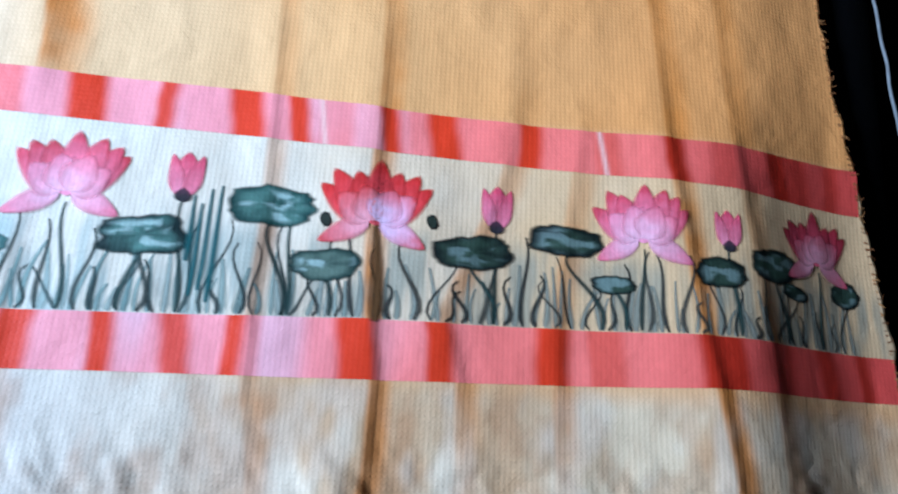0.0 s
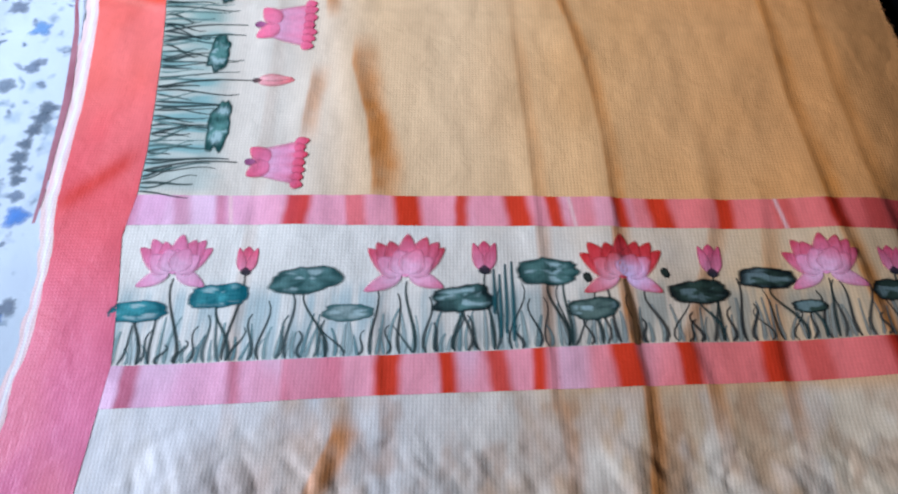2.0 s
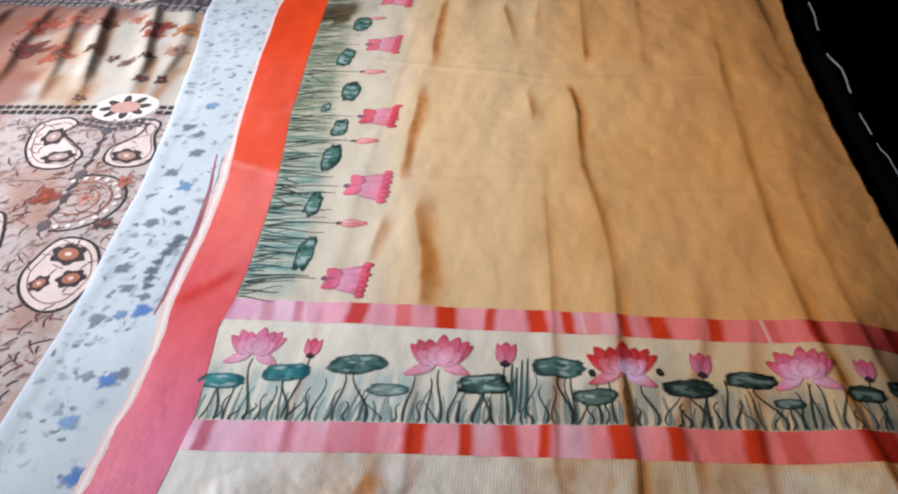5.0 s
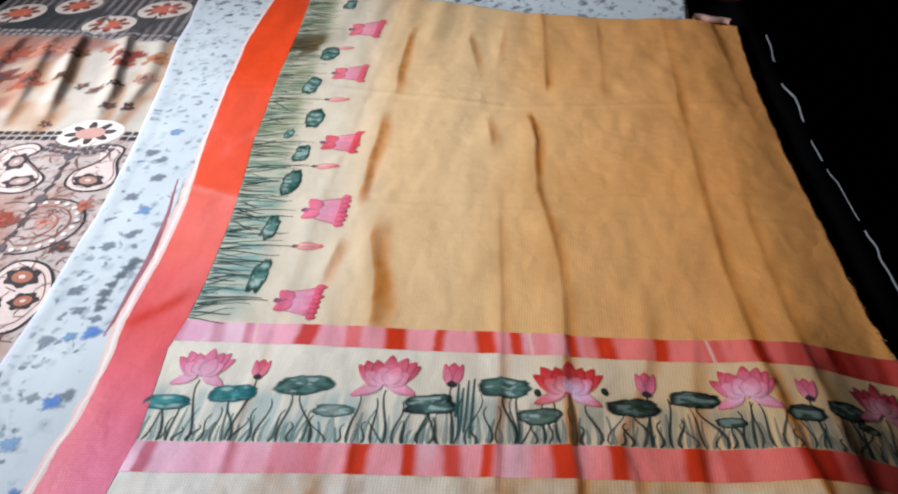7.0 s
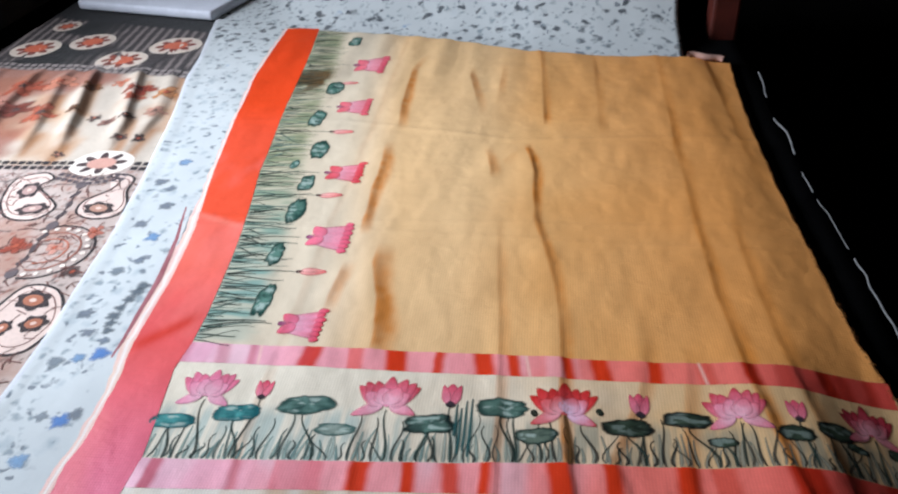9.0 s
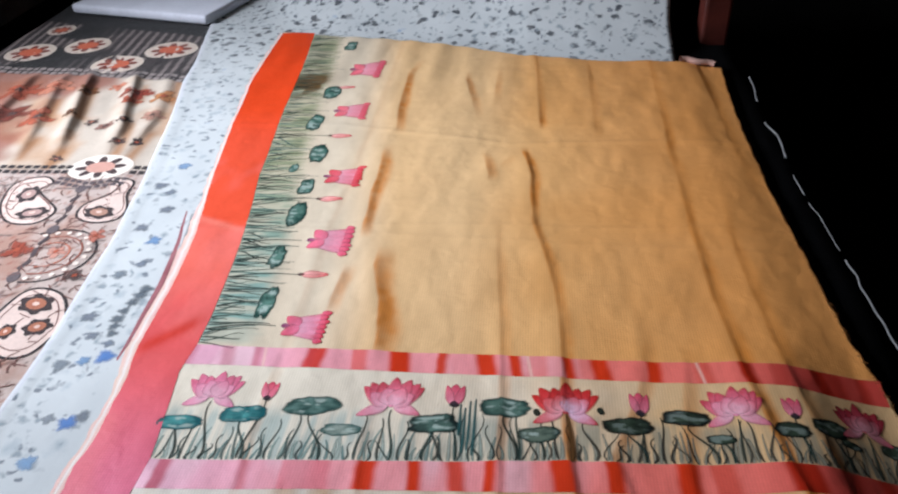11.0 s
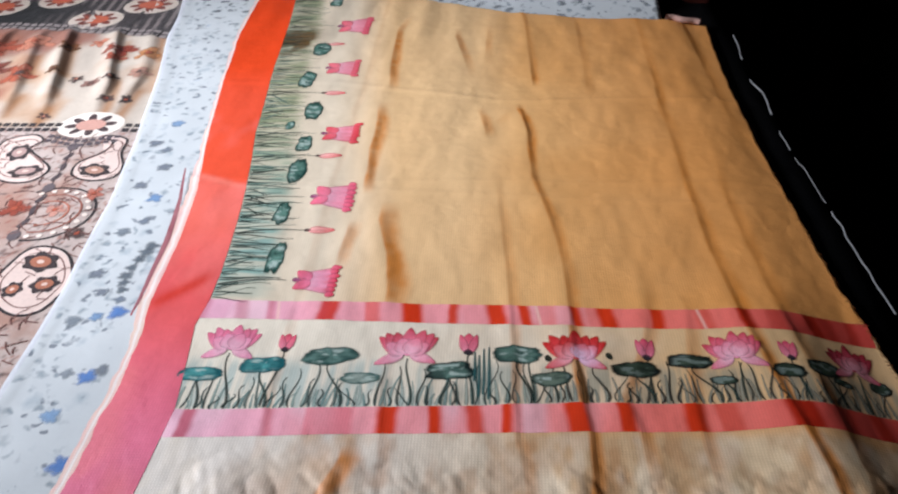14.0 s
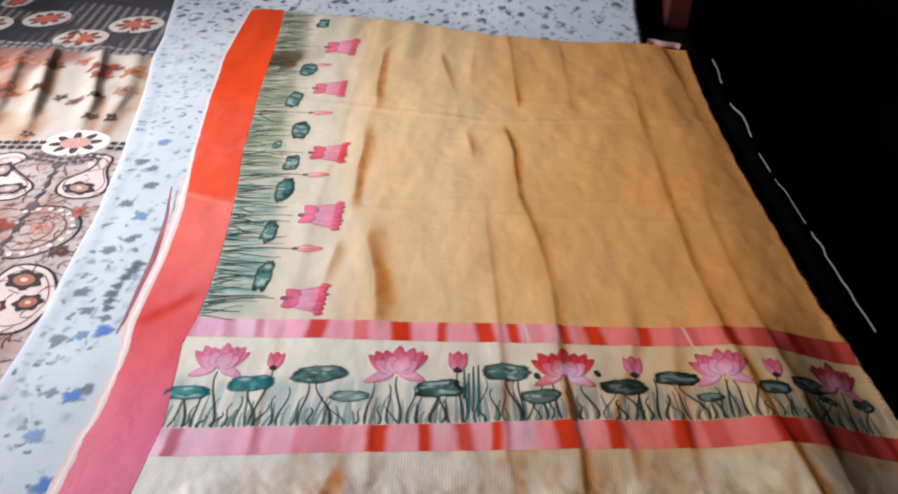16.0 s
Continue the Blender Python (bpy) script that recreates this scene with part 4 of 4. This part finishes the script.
SLATE, BLUE = (0.14, 0.17, 0.20), (0.10, 0.25, 0.62)
for n, (x, y, size, colour) in enumerate(((-.141, -.024, .020, BLUE), (-.133, -.168, .019, BLUE), (-.098, -.329, .022, BLUE), (-.155, -.244, .018, (.25, .42, .66)), (-.202, .314, .020, (.2, .36, .62)), (-.26, .62, .02, (.25, .4, .62)),
                                           (-.150, .158, .017, SLATE), (-.154, .140, .018, SLATE), (-.160, .118, .015, SLATE), (-.165, .095, .014, SLATE), (-.167, .072, .016, SLATE), (-.163, .052, .013, SLATE), (-.158, .033, .013, SLATE), (-.152, .008, .013, (.2, .24, .3)),
                                           (-.175, -.036, .015, (.2, .34, .55)), (-.115, -.154, .015, (.2, .23, .27)), (-.191, .026, .015, (.22, .25, .3)), (-.223, .076, .018, (.22, .25, .3)), (-.211, -.046, .018, (.24, .28, .32)), (-.169, -.162, .014, (.3, .34, .38)),
                                           (-.225, .20, .018, (.22, .26, .3)), (-.195, .235, .016, (.22, .26, .32)), (-.25, .36, .018, (.22, .25, .3)), (-.225, .43, .020, (.22, .25, .3)), (-.28, .53, .020, (.2, .23, .28)), (-.245, .50, .016, (.24, .28, .34)))):
    sprig(x, y, size, colour, 3 + n % 3, n)

# ---- the brown block-printed cloth beside it ----
PRINT_Z = 0.4868
LOW_EDGE, DARK_EDGE, END_EDGE = 0.61, curve_of((-1.3, 1.235), (-0.8, 1.184), (-0.4, 1.12)), curve_of((-1.3, 1.72), (-0.84, 1.59), (-0.4, 1.47))


PRINT_FOLDS = [(curve_of((0.60, -0.728), (0.80, -0.762), (1.15, -0.87)), 0.012), (curve_of((0.70, -0.640), (0.855, -0.683), (1.18, -0.785)), 0.018), (curve_of((0.70, -0.492), (0.825, -0.517), (1.15, -0.62)), 0.015),
               (curve_of((0.90, -0.445), (1.16, -0.511)), 0.009), (curve_of((0.60, -0.86), (1.15, -0.98)), 0.014), (curve_of((0.60, -1.02), (1.15, -1.12)), 0.014)]


def print_lift(x, y):
    clear = 1 - step(-0.06, -0.01, x - SHEET_L(y))
    along = step(0.62, 0.86, y) * (1 - 0.75 * step(1.13, 1.22, y)) * (1 - step(1.3, 1.45, y))
    h = 0.001 + clear * 0.004 * fractal(x, y, 8, 123, 3)
    for line, tall in PRINT_FOLDS:
        d = x - line(y) + 0.016 * (vnoise(x * 0 + tall * 500, y, 9, 122) - 0.5)
        h = h + clear * along * tall * np.where(d < 0, np.exp(-((d / 0.032) ** 2)), np.exp(-((d / 0.013) ** 2)))
    return h


def print_z(x, y):
    return PRINT_Z + print_lift(x, y)


def print_dye(x, y):
    low = mix(srgb(238, 216, 204), srgb(214, 168, 148), step(0.46, 0.74, fractal(x, y, 11, 131)))
    for scale, seed, tone in ((22, 171, srgb(128, 88, 80)), (34, 173, srgb(186, 104, 80)), (15, 175, srgb(56, 42, 44))):
        low = mix(low, tone, 0.7 * (1 - step(0.008, 0.020, np.abs(fractal(x, y, scale, seed, 2) - 0.5))))
    mid = mix(srgb(250, 234, 214), srgb(236, 190, 150), 0.8 * step(0.50, 0.72, fractal(x, y, 7, 141, 3)))
    # brown beside every ridge: fold shading painted into the print
    fold_shade = 0.0
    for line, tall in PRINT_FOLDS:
        fold_shade = np.maximum(fold_shade, np.exp(-(((x - line(y) - 0.020) / 0.018) ** 2)) * step(0.35, 0.55, fractal(x, y, 9, 145, 3)))
    mid = mix(mid, srgb(196, 128, 62), 0.8 * fold_shade)
    mid = mix(mid, srgb(176, 88, 58), 0.8 * (1 - step(-0.90, -0.76, x - 0.35 * (y - 0.9) * step(0.9, 1.0, y) + 0.3 * (fractal(x, y, 9, 143, 2) - 0.5))))
    dark = mix(srgb(58, 46, 46), srgb(176, 160, 154), 0.8 * step(0.1, 0.6, np.sin(x * 190 + y * 18)) * step(0.3, 0.5, fractal(x, y, 7, 139)))
    c = mix(low, mid, step(LOW_EDGE - 0.004, LOW_EDGE + 0.004, y))
    dark = mix(dark, srgb(16, 13, 14), step(0.42, 0.52, fractal(x, y, 6, 177, 2)) * (1 - step(-1.0, -0.72, x)))
    c = mix(c, dark, step(-0.004, 0.004, y - DARK_EDGE(x)))
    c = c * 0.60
    return mix(c, srgb(14, 12, 14), step(-0.006, 0.006, y - END_EDGE(x)))


nu, nv = 230, 480
sv, su = np.meshgrid(np.linspace(0, 1, nv), np.linspace(0, 1, nu), indexing="ij")
y_, x_ = -0.9 + sv * 2.95, -1.235 + su * 1.05
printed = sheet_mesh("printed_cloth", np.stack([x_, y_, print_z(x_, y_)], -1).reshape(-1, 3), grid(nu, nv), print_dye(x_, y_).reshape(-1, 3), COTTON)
tagged(printed, "cream and rust block-printed cotton cloth with paisleys and dark border", "cloth")
add_solid(printed, 0.0025)


PRINT_INK = cloth_material("soft_block_print", soft_edges=True, rough=0.85, sheen=0.1, weave=0.002, weave_depth=0.3, blotch=0.5, specular=0.2)


def patch(name, rim, colour, lift, parent=printed, label="", soft=False):
    """A printed shape with its own rim on the cloth; a soft one bleeds out at its rim."""
    rim = np.asarray(rim, float)
    mid = rim.mean(0)
    inner = 0.62 if soft else 0.5
    ring = np.concatenate([[mid], mid + (rim - mid) * inner, rim])
    n = len(rim)
    faces = [(0, 1 + i, 1 + (i + 1) % n) for i in range(n)] + [(1 + i, 1 + n + i, 1 + n + (i + 1) % n, 1 + (i + 1) % n) for i in range(n)]
    tone = np.ones((len(ring), 4))
    tone[:, :3] = colour
    if soft:
        tone[:, 3] = 0.92 - 0.35 * vnoise(ring[:, 0], ring[:, 1], 60, 181)
        tone[1 + n:, 3] = 0.0
    return sheet_mesh(name, np.column_stack([ring, print_z(ring[:, 0], ring[:, 1]) + lift * 0.6]), faces, tone, PRINT_INK if soft else COTTON, parent, label)


def oval(x, y, a, b, turn=0.0, n=20):
    t = np.linspace(0, 2 * np.pi, n, endpoint=False)
    q, s = math.cos(radians(turn)), math.sin(radians(turn))
    return np.column_stack([x + a * np.cos(t) * q - b * np.sin(t) * s, y + a * np.cos(t) * s + b * np.sin(t) * q])


def line_print(name, pts, width, colour, lift=0.0012, closed=False, parent=printed):
    """A printed outline through the points."""
    pts = np.asarray(pts, float)
    d = np.roll(pts, -1, 0) - np.roll(pts, 1, 0) if closed else np.gradient(pts, axis=0)
    d /= np.linalg.norm(d, axis=1, keepdims=True) + 1e-9
    side = np.stack([-d[:, 1], d[:, 0]], 1) * width / 2
    xy = np.stack([pts - side, pts + side], 1).reshape(-1, 2)
    n = len(pts)
    faces = [(2 * i, 2 * i + 1, (2 * i + 3) % (2 * n), (2 * i + 2) % (2 * n)) for i in range(n if closed else n - 1)]
    return sheet_mesh(name, np.column_stack([xy, print_z(xy[:, 0], xy[:, 1]) + lift * 0.6]), faces, np.repeat([colour], len(xy), 0), COTTON, parent)


INK, RUST, IVORY = srgb(36, 26, 28), srgb(168, 82, 54), srgb(212, 196, 180)


def medallion(x, y, a, b, flower, heart, ring=IVORY):
    disc = patch("medallion", oval(x, y, a, b, 0, 26), ring, 0.001, printed, "ivory round print with flower inside")
    for n in range(8):
        t = 2 * math.pi * n / 8 + 0.2
        patch("petal", oval(x + 0.52 * a * math.cos(t), y + 0.52 * b * math.sin(t), 0.26 * a, 0.17 * b, math.degrees(t), 10), flower, 0.0016, disc)
    patch("flower_heart", oval(x, y, 0.46 * a, 0.44 * b, 0, 12), heart, 0.0019, disc)


for x, y, a, b in ((-1.116, 1.387, 0.085, 0.078), (-0.937, 1.441, 0.078, 0.072), (-0.750, 1.274, 0.085, 0.072), (-0.616, 1.389, 0.088, 0.075), (-1.12, 1.60, 0.05, 0.05)):
    medallion(x, y, a, b, srgb(122, 50, 36), srgb(196, 92, 58))
medallion(-0.478, 0.622, 0.082, 0.060, srgb(66, 46, 46), srgb(206, 156, 140), srgb(240, 228, 214))
medallion(-0.98, 0.62, 0.075, 0.058, srgb(96, 66, 66), srgb(196, 150, 140))


def checks(x0, x1, line, rows, cell, colour):
    """A printed row of small dark squares, as one part."""
    verts, faces = [], []
    n = int((x1 - x0) / cell)
    for r in range(rows):
        for i in range(n):
            cx = x0 + (i + 0.5) * cell
            cy = float(line(cx)) - r * cell * 1.05
            base = len(verts)
            for sx, sy in ((-1, -1), (1, -1), (1, 1), (-1, 1)):
                px, py = cx + sx * cell * 0.36, cy + sy * cell * 0.36
                verts.append((px, py, float(print_z(px, py)) + 0.0011))
            faces.append((base, base + 1, base + 2, base + 3))
    return tagged(sheet_mesh("check_print", verts, faces, np.repeat([colour], len(verts), 0), COTTON, printed), kind="stuff")


checks(-1.23, -0.545, curve_of((-2, 0.622), (0, 0.622)), 2, 0.022, INK)
checks(-0.395, -0.30, curve_of((-2, 0.622), (0, 0.622)), 2, 0.022, INK)
checks(-0.56, -0.38, curve_of((-0.56, 0.57), (-0.47, 0.545), (-0.38, 0.57)), 2, 0.018, srgb(84, 72, 76))
checks(-1.23, -0.42, lambda x: DARK_EDGE(x) + 0.035, 2, 0.026, srgb(150, 138, 134))


def paisley(x, y, size, turn, inner, flip=1):
    t = np.linspace(0, 2 * np.pi, 34, endpoint=False)
    a = np.cos(t) * 0.5 * (1 - 0.25 * np.sin(t)) + 0.28 * np.clip(np.sin(t), 0, 1) ** 3
    b = np.sin(t) * 0.62 + 0.25 * np.clip(np.sin(t), 0, 1) ** 4
    q, s = math.cos(radians(turn)), math.sin(radians(turn))
    a = a * flip
    rim = np.column_stack([x + size * (a * q - b * s), y + size * (a * s + b * q)])
    body = patch("paisley", rim, srgb(208, 186, 172), 0.0009, printed, "paisley print with dark outline")
    line_print("outline", rim, size * 0.045, INK, 0.0014, True, body)
    mid = rim.mean(0)
    for shrink in (0.62, 0.5):
        line_print("outline", mid + (rim - mid) * shrink, size * 0.016, srgb(150, 98, 84), 0.0014, True, body)
    line_print("outline", mid + (rim - mid) * 0.78, size * 0.02, srgb(140, 104, 96), 0.0014, True, body)
    for k, (da, db, r) in enumerate(((0.02, -0.22, 0.15), (0.05, 0.16, 0.10))):
        cx, cy = x + size * (da * flip * q - db * s), y + size * (da * flip * s + db * q)
        spot = patch("paisley_eye", oval(cx, cy, r * size * 1.1, r * size * 0.8, turn, 14), INK, 0.0018, body)
        patch("paisley_eye", oval(cx, cy, r * size * 0.72, r * size * 0.5, turn, 12), inner, 0.0022, body)


paisley(-0.80, 0.45, 0.15, -20, srgb(170, 130, 120), -1)
paisley(-0.75, 0.16, 0.14, 30, srgb(170, 104, 76))
paisley(-0.56, 0.10, 0.14, -20, srgb(170, 104, 76), -1)


def smooth_loop(pts, per=6):
    """A closed smooth line through the points."""
    p = np.asarray(pts, float)
    a, b, c, d = np.roll(p, 1, 0), p, np.roll(p, -1, 0), np.roll(p, -2, 0)
    out = []
    for t in np.linspace(0, 1, per, endpoint=False):
        out.append(0.5 * (2 * b + (c - a) * t + (2 * a - 5 * b + 4 * c - d) * t**2 + (3 * b - a - 3 * c + d) * t**3))
    return np.stack(out, 1).reshape(-1, 2)


def curled_paisley(pts, eyes, tint):
    """A large paisley with a bold ink outline, a thin inner line and rosettes inside."""
    rim = smooth_loop(pts)
    body = patch("paisley", rim, srgb(226, 202, 190), 0.0009, printed, "curled paisley print with bold dark outline")
    line_print("outline", rim, 0.0058, INK, 0.0014, True, body)
    mid = rim.mean(0)
    line_print("outline", mid + (rim - mid) * 0.80, 0.0028, srgb(128, 92, 84), 0.0014, True, body)
    for cx, cy, a, b, turn in eyes:
        t = np.linspace(0, 2 * np.pi, 22, endpoint=False)
        scallop = oval(cx, cy, a, b, turn, 22)
        scallop = np.array([cx, cy]) + (scallop - [cx, cy]) * (1 + 0.16 * np.cos(6 * t))[:, None]
        patch("paisley_eye", scallop, srgb(52, 38, 38), 0.0018, body)
        patch("paisley_eye", oval(cx, cy, a * 0.62, b * 0.60, turn, 12), tint, 0.0022, body)
        patch("paisley_eye", oval(cx, cy, a * 0.22, b * 0.22, turn, 8), srgb(226, 196, 180), 0.0026, body)


curled_paisley([(-.556, .375), (-.505, .381), (-.488, .427), (-.53, .47), (-.576, .513), (-.562, .55), (-.60, .575), (-.655, .545), (-.640, .462), (-.60, .40)],
               [(-.592, .495, .026, .034, 20), (-.538, .418, .036, .022, 10)], srgb(178, 146, 138))
curled_paisley([(-.377, .384), (-.331, .398), (-.325, .44), (-.352, .50), (-.362, .557), (-.41, .572), (-.425, .56), (-.390, .545), (-.394, .501), (-.432, .456), (-.425, .405)],
               [(-.382, .424, .036, .024, -15)], srgb(176, 132, 112))
curled_paisley([(-.408, .10), (-.395, .145), (-.365, .158), (-.32, .145), (-.29, .112), (-.268, .06), (-.272, .02), (-.29, -.02), (-.33, -.03), (-.38, .0), (-.41, .05)],
               [(-.350, .112, .036, .026, -20), (-.312, .050, .026, .022, 10), (-.365, .035, .018, .020, 0)], srgb(172, 106, 78))
# a leafy sprig, a beaded arc and loose blossoms between the paisleys
SPRIG = curve_of((0.16, -0.443), (0.261, -0.447), (0.339, -0.452), (0.437, -0.460), (0.545, -0.480))
yy = np.linspace(0.16, 0.55, 30)
line_print("vine", np.column_stack([SPRIG(yy), yy]), 0.003, srgb(70, 52, 52))
for k, y in enumerate(np.linspace(0.19, 0.52, 9)):
    patch("printed_leaf", oval(float(SPRIG(y)), y, 0.006 if k % 4 else 0.013, 0.017, 10 - 30 * (k % 2), 12), srgb(74, 60, 62) if k % 4 else srgb(96, 84, 86), 0.0016)
for radius, width, tone in ((0.098, 0.005, INK), (0.070, 0.004, srgb(150, 88, 70)), (0.045, 0.004, srgb(176, 104, 80))):
    t = np.linspace(-1.7, 2.2, 40)
    line_print("scalloped_arc", np.column_stack([-0.415 + radius * np.cos(t), 0.265 + radius * 0.92 * np.sin(t)]), width, tone)
for t in np.linspace(-1.6, 2.1, 13):
    patch("printed_bead", oval(-0.415 + 0.084 * math.cos(t), 0.265 + 0.078 * math.sin(t), 0.0058, 0.0058, 0, 10), srgb(238, 222, 208), 0.0018)


def blossom(x, y, size, petals, heart, seed):
    """A loosely printed flower with uneven petals."""
    r = random.Random(seed)
    def blot(cx, cy, a, b, turn):
        rim = oval(cx, cy, a * 1.25, b * 1.25, turn, 16)
        return np.array([cx, cy]) + (rim - [cx, cy]) * np.array([[r.uniform(0.72, 1.15)] for _ in range(16)])

    base = patch("printed_flower", blot(x, y, size * 0.5, size * 0.5, 0), petals, 0.0012, soft=True)
    for n in range(5):
        t = 2 * math.pi * n / 5 + r.uniform(-.3, .3)
        d = size * r.uniform(0.40, 0.70)
        patch("petal", blot(x + d * math.cos(t), y + d * math.sin(t), size * r.uniform(.3, .5), size * r.uniform(.22, .36), math.degrees(t) + r.uniform(-20, 20)), petals, 0.0015 + 0.0001 * n, base, soft=True)
    patch("flower_heart", blot(x, y, size * 0.26, size * 0.22, r.uniform(0, 90)), heart, 0.0024, base, soft=True)


BRICK, ROSE, SOOT = srgb(178, 84, 56), srgb(214, 140, 112), srgb(92, 70, 66)
for n, (x, y, size, petals, heart) in enumerate(((-.949, 1.061, .062, BRICK, SOOT), (-.851, 1.093, .060, ROSE, BRICK), (-.731, 1.056, .034, srgb(132, 78, 34), SOOT), (-.575, 1.046, .050, srgb(158, 58, 34), srgb(104, 34, 24)), (-.570, 0.985, .034, srgb(176, 84, 58), BRICK),
                                              (-.482, 1.018, .046, srgb(196, 132, 80), BRICK), (-.797, 0.885, .056, srgb(182, 92, 64), SOOT), (-.896, 0.916, .070, srgb(130, 56, 40), SOOT), (-.704, 0.898, .026, srgb(112, 70, 40), SOOT), (-.628, 0.868, .024, SOOT, ROSE),
                                              (-.574, 0.84, .030, srgb(150, 108, 96), SOOT), (-.526, 0.86, .022, SOOT, ROSE), (-.493, 0.751, .024, SOOT, BRICK), (-.44, 0.745, .022, srgb(70, 54, 52), BRICK), (-.463, 0.896, .040, srgb(190, 142, 122), SOOT),
                                              (-.660, 1.095, .030, ROSE, BRICK), (-.618, 0.664, .020, SOOT, ROSE), (-.49, 0.28, .036, srgb(160, 70, 48), BRICK), (-.345, 0.335, .026, srgb(196, 120, 100), BRICK), (-.32, 0.20, .024, SOOT, BRICK), (-.40, 0.275, .026, srgb(206, 150, 132), BRICK))):
    blossom(x, y, size, petals, heart, n)
rp = random.Random(57)
verts, faces = [], []
for n in range(420):
    x, y, turn, long = rp.uniform(-0.72, -0.28), rp.uniform(-0.30, 0.58), rp.uniform(0, 3.14), rp.uniform(0.006, 0.018)
    for k in (-1, 0, 1):
        px, py = x + k * long * math.cos(turn) + (k * k - 0.5) * 0.3 * long * math.sin(turn), y + k * long * math.sin(turn)
        for w in (-0.0012, 0.0012):
            qx, qy = px - w * math.sin(turn), py + w * math.cos(turn)
            verts.append((qx, qy, float(print_z(qx, qy)) + 0.0010))
    b0 = len(verts) - 6
    faces += [(b0, b0 + 1, b0 + 3, b0 + 2), (b0 + 2, b0 + 3, b0 + 5, b0 + 4)]
tagged(sheet_mesh("fine_print", verts, faces, np.repeat([srgb(116, 76, 68)], len(verts), 0), COTTON, printed, "fine brown curls printed between paisleys"), kind="stuff")

# ---- behind the printed cloth: a folded pale blanket ----
blanket = part("folded_blanket", box((0.62, 0.50, 0.035), (0, 0, 0.0175), 0.012, 3), PALE_WOOL, None)
blanket.matrix_world = pose(-0.80, 1.925, 0.494, 0, 0, -15.5)
tagged(blanket, "folded pale lavender cotton blanket on the bed", "blanket")
for p in blanket.data.polygons:
    p.use_smooth = True

# ---- black cover over the bed's far side, with a white cord along its edge ----
ys = np.linspace(-0.95, 2.2, 140)
prof = [(0.93, 0.4860), (0.98, 0.4858), (1.03, 0.4855), (1.08, 0.485), (1.13, 0.4845), (1.165, 0.484), (1.182, 0.46), (1.187, 0.36), (1.18, 0.26), (1.19, 0.16)]
V = []
for y in ys:
    for k, (x, z) in enumerate(prof):
        V.append((x + 0.008 * float(vnoise(k * 0.3, y, 7, 141) - 0.5), y, z - float(edge_drop(x, y)) * (1.0 if k < 7 else 0.2) + (0.003 * float(vnoise(x * 5, y, 12, 142) - 0.5) if k < 5 else 0)))
cover = sheet_mesh("bed_cover", V, grid(len(prof), len(ys)), np.repeat([(0.0025, 0.0025, 0.003)], len(V), 0), BLACK)
tagged(cover, "black cotton bed cover hanging over the bed's side", "bed cover")
add_solid(cover, 0.002)


def tube(name, pts, radius, material, parent=None, label="", sides=8):
    pts = [Vector(p) for p in pts]
    verts, faces = [], []
    for i, p in enumerate(pts):
        d = (pts[min(i + 1, len(pts) - 1)] - pts[max(i - 1, 0)]).normalized()
        u = d.cross(Vector((0, 0, 1))).normalized()
        w = u.cross(d)
        for k in range(sides):
            t = 2 * math.pi * k / sides
            verts.append(p + radius * (math.cos(t) * u + math.sin(t) * w))
    for i in range(len(pts) - 1):
        for k in range(sides):
            faces.append((i * sides + k, i * sides + (k + 1) % sides, (i + 1) * sides + (k + 1) % sides, (i + 1) * sides + k))
    return sheet_mesh(name, verts, faces, None, material, parent, label)


CORD_X = curve_of((0.0, 1.168), (0.1, 1.155), (0.26, 1.154), (0.45, 1.145), (0.6, 1.138), (0.7, 1.144), (0.8, 1.150), (0.86, 1.139), (1.0, 1.150), (1.15, 1.164))
for a, b, r in ((0.02, 0.30, 0.0018), (0.33, 0.50, 0.0011), (0.53, 0.61, 0.0016), (0.69, 0.87, 0.0024), (0.99, 1.15, 0.0024)):
    yy = np.linspace(a, b, 24)
    tube("cord_piping", [(float(CORD_X(y)) + 0.018 + 0.006 * float(vnoise(0.0, y, 30, 145) - 0.5), y + 0.012, 0.4735 + 0.002 * math.sin((y - a) / (b - a) * math.pi) - 0.020 * (1 - float(step(-0.12, 0.12, y)))) for y in yy], r, CORD, cover, "loose white cord edging")

# ---- dark red bedpost beyond the far corner ----
post = part("bed_post", box((0.085, 0.085, 1.25), (1.13, 1.46, 0.625), 0.012, 3), DARK_WOOD, None)
tagged(post, "dark red polished wooden post standing beside the bed", "bed post")

# ---- the saree's far corner, rolled over to its pinkish back ----
roll_pts = [(0.995 + 0.095 * k, 1.212 - 0.10 * k * k * 0.15 + 0.004 * math.sin(k * 9), 0.4995 + 0.008 - 0.010 * k) for k in np.linspace(0, 1, 16)]
roll = tube("rolled_edge", roll_pts, 0.009, PINK_BACK, saree, "rolled pinkish back of the cloth")
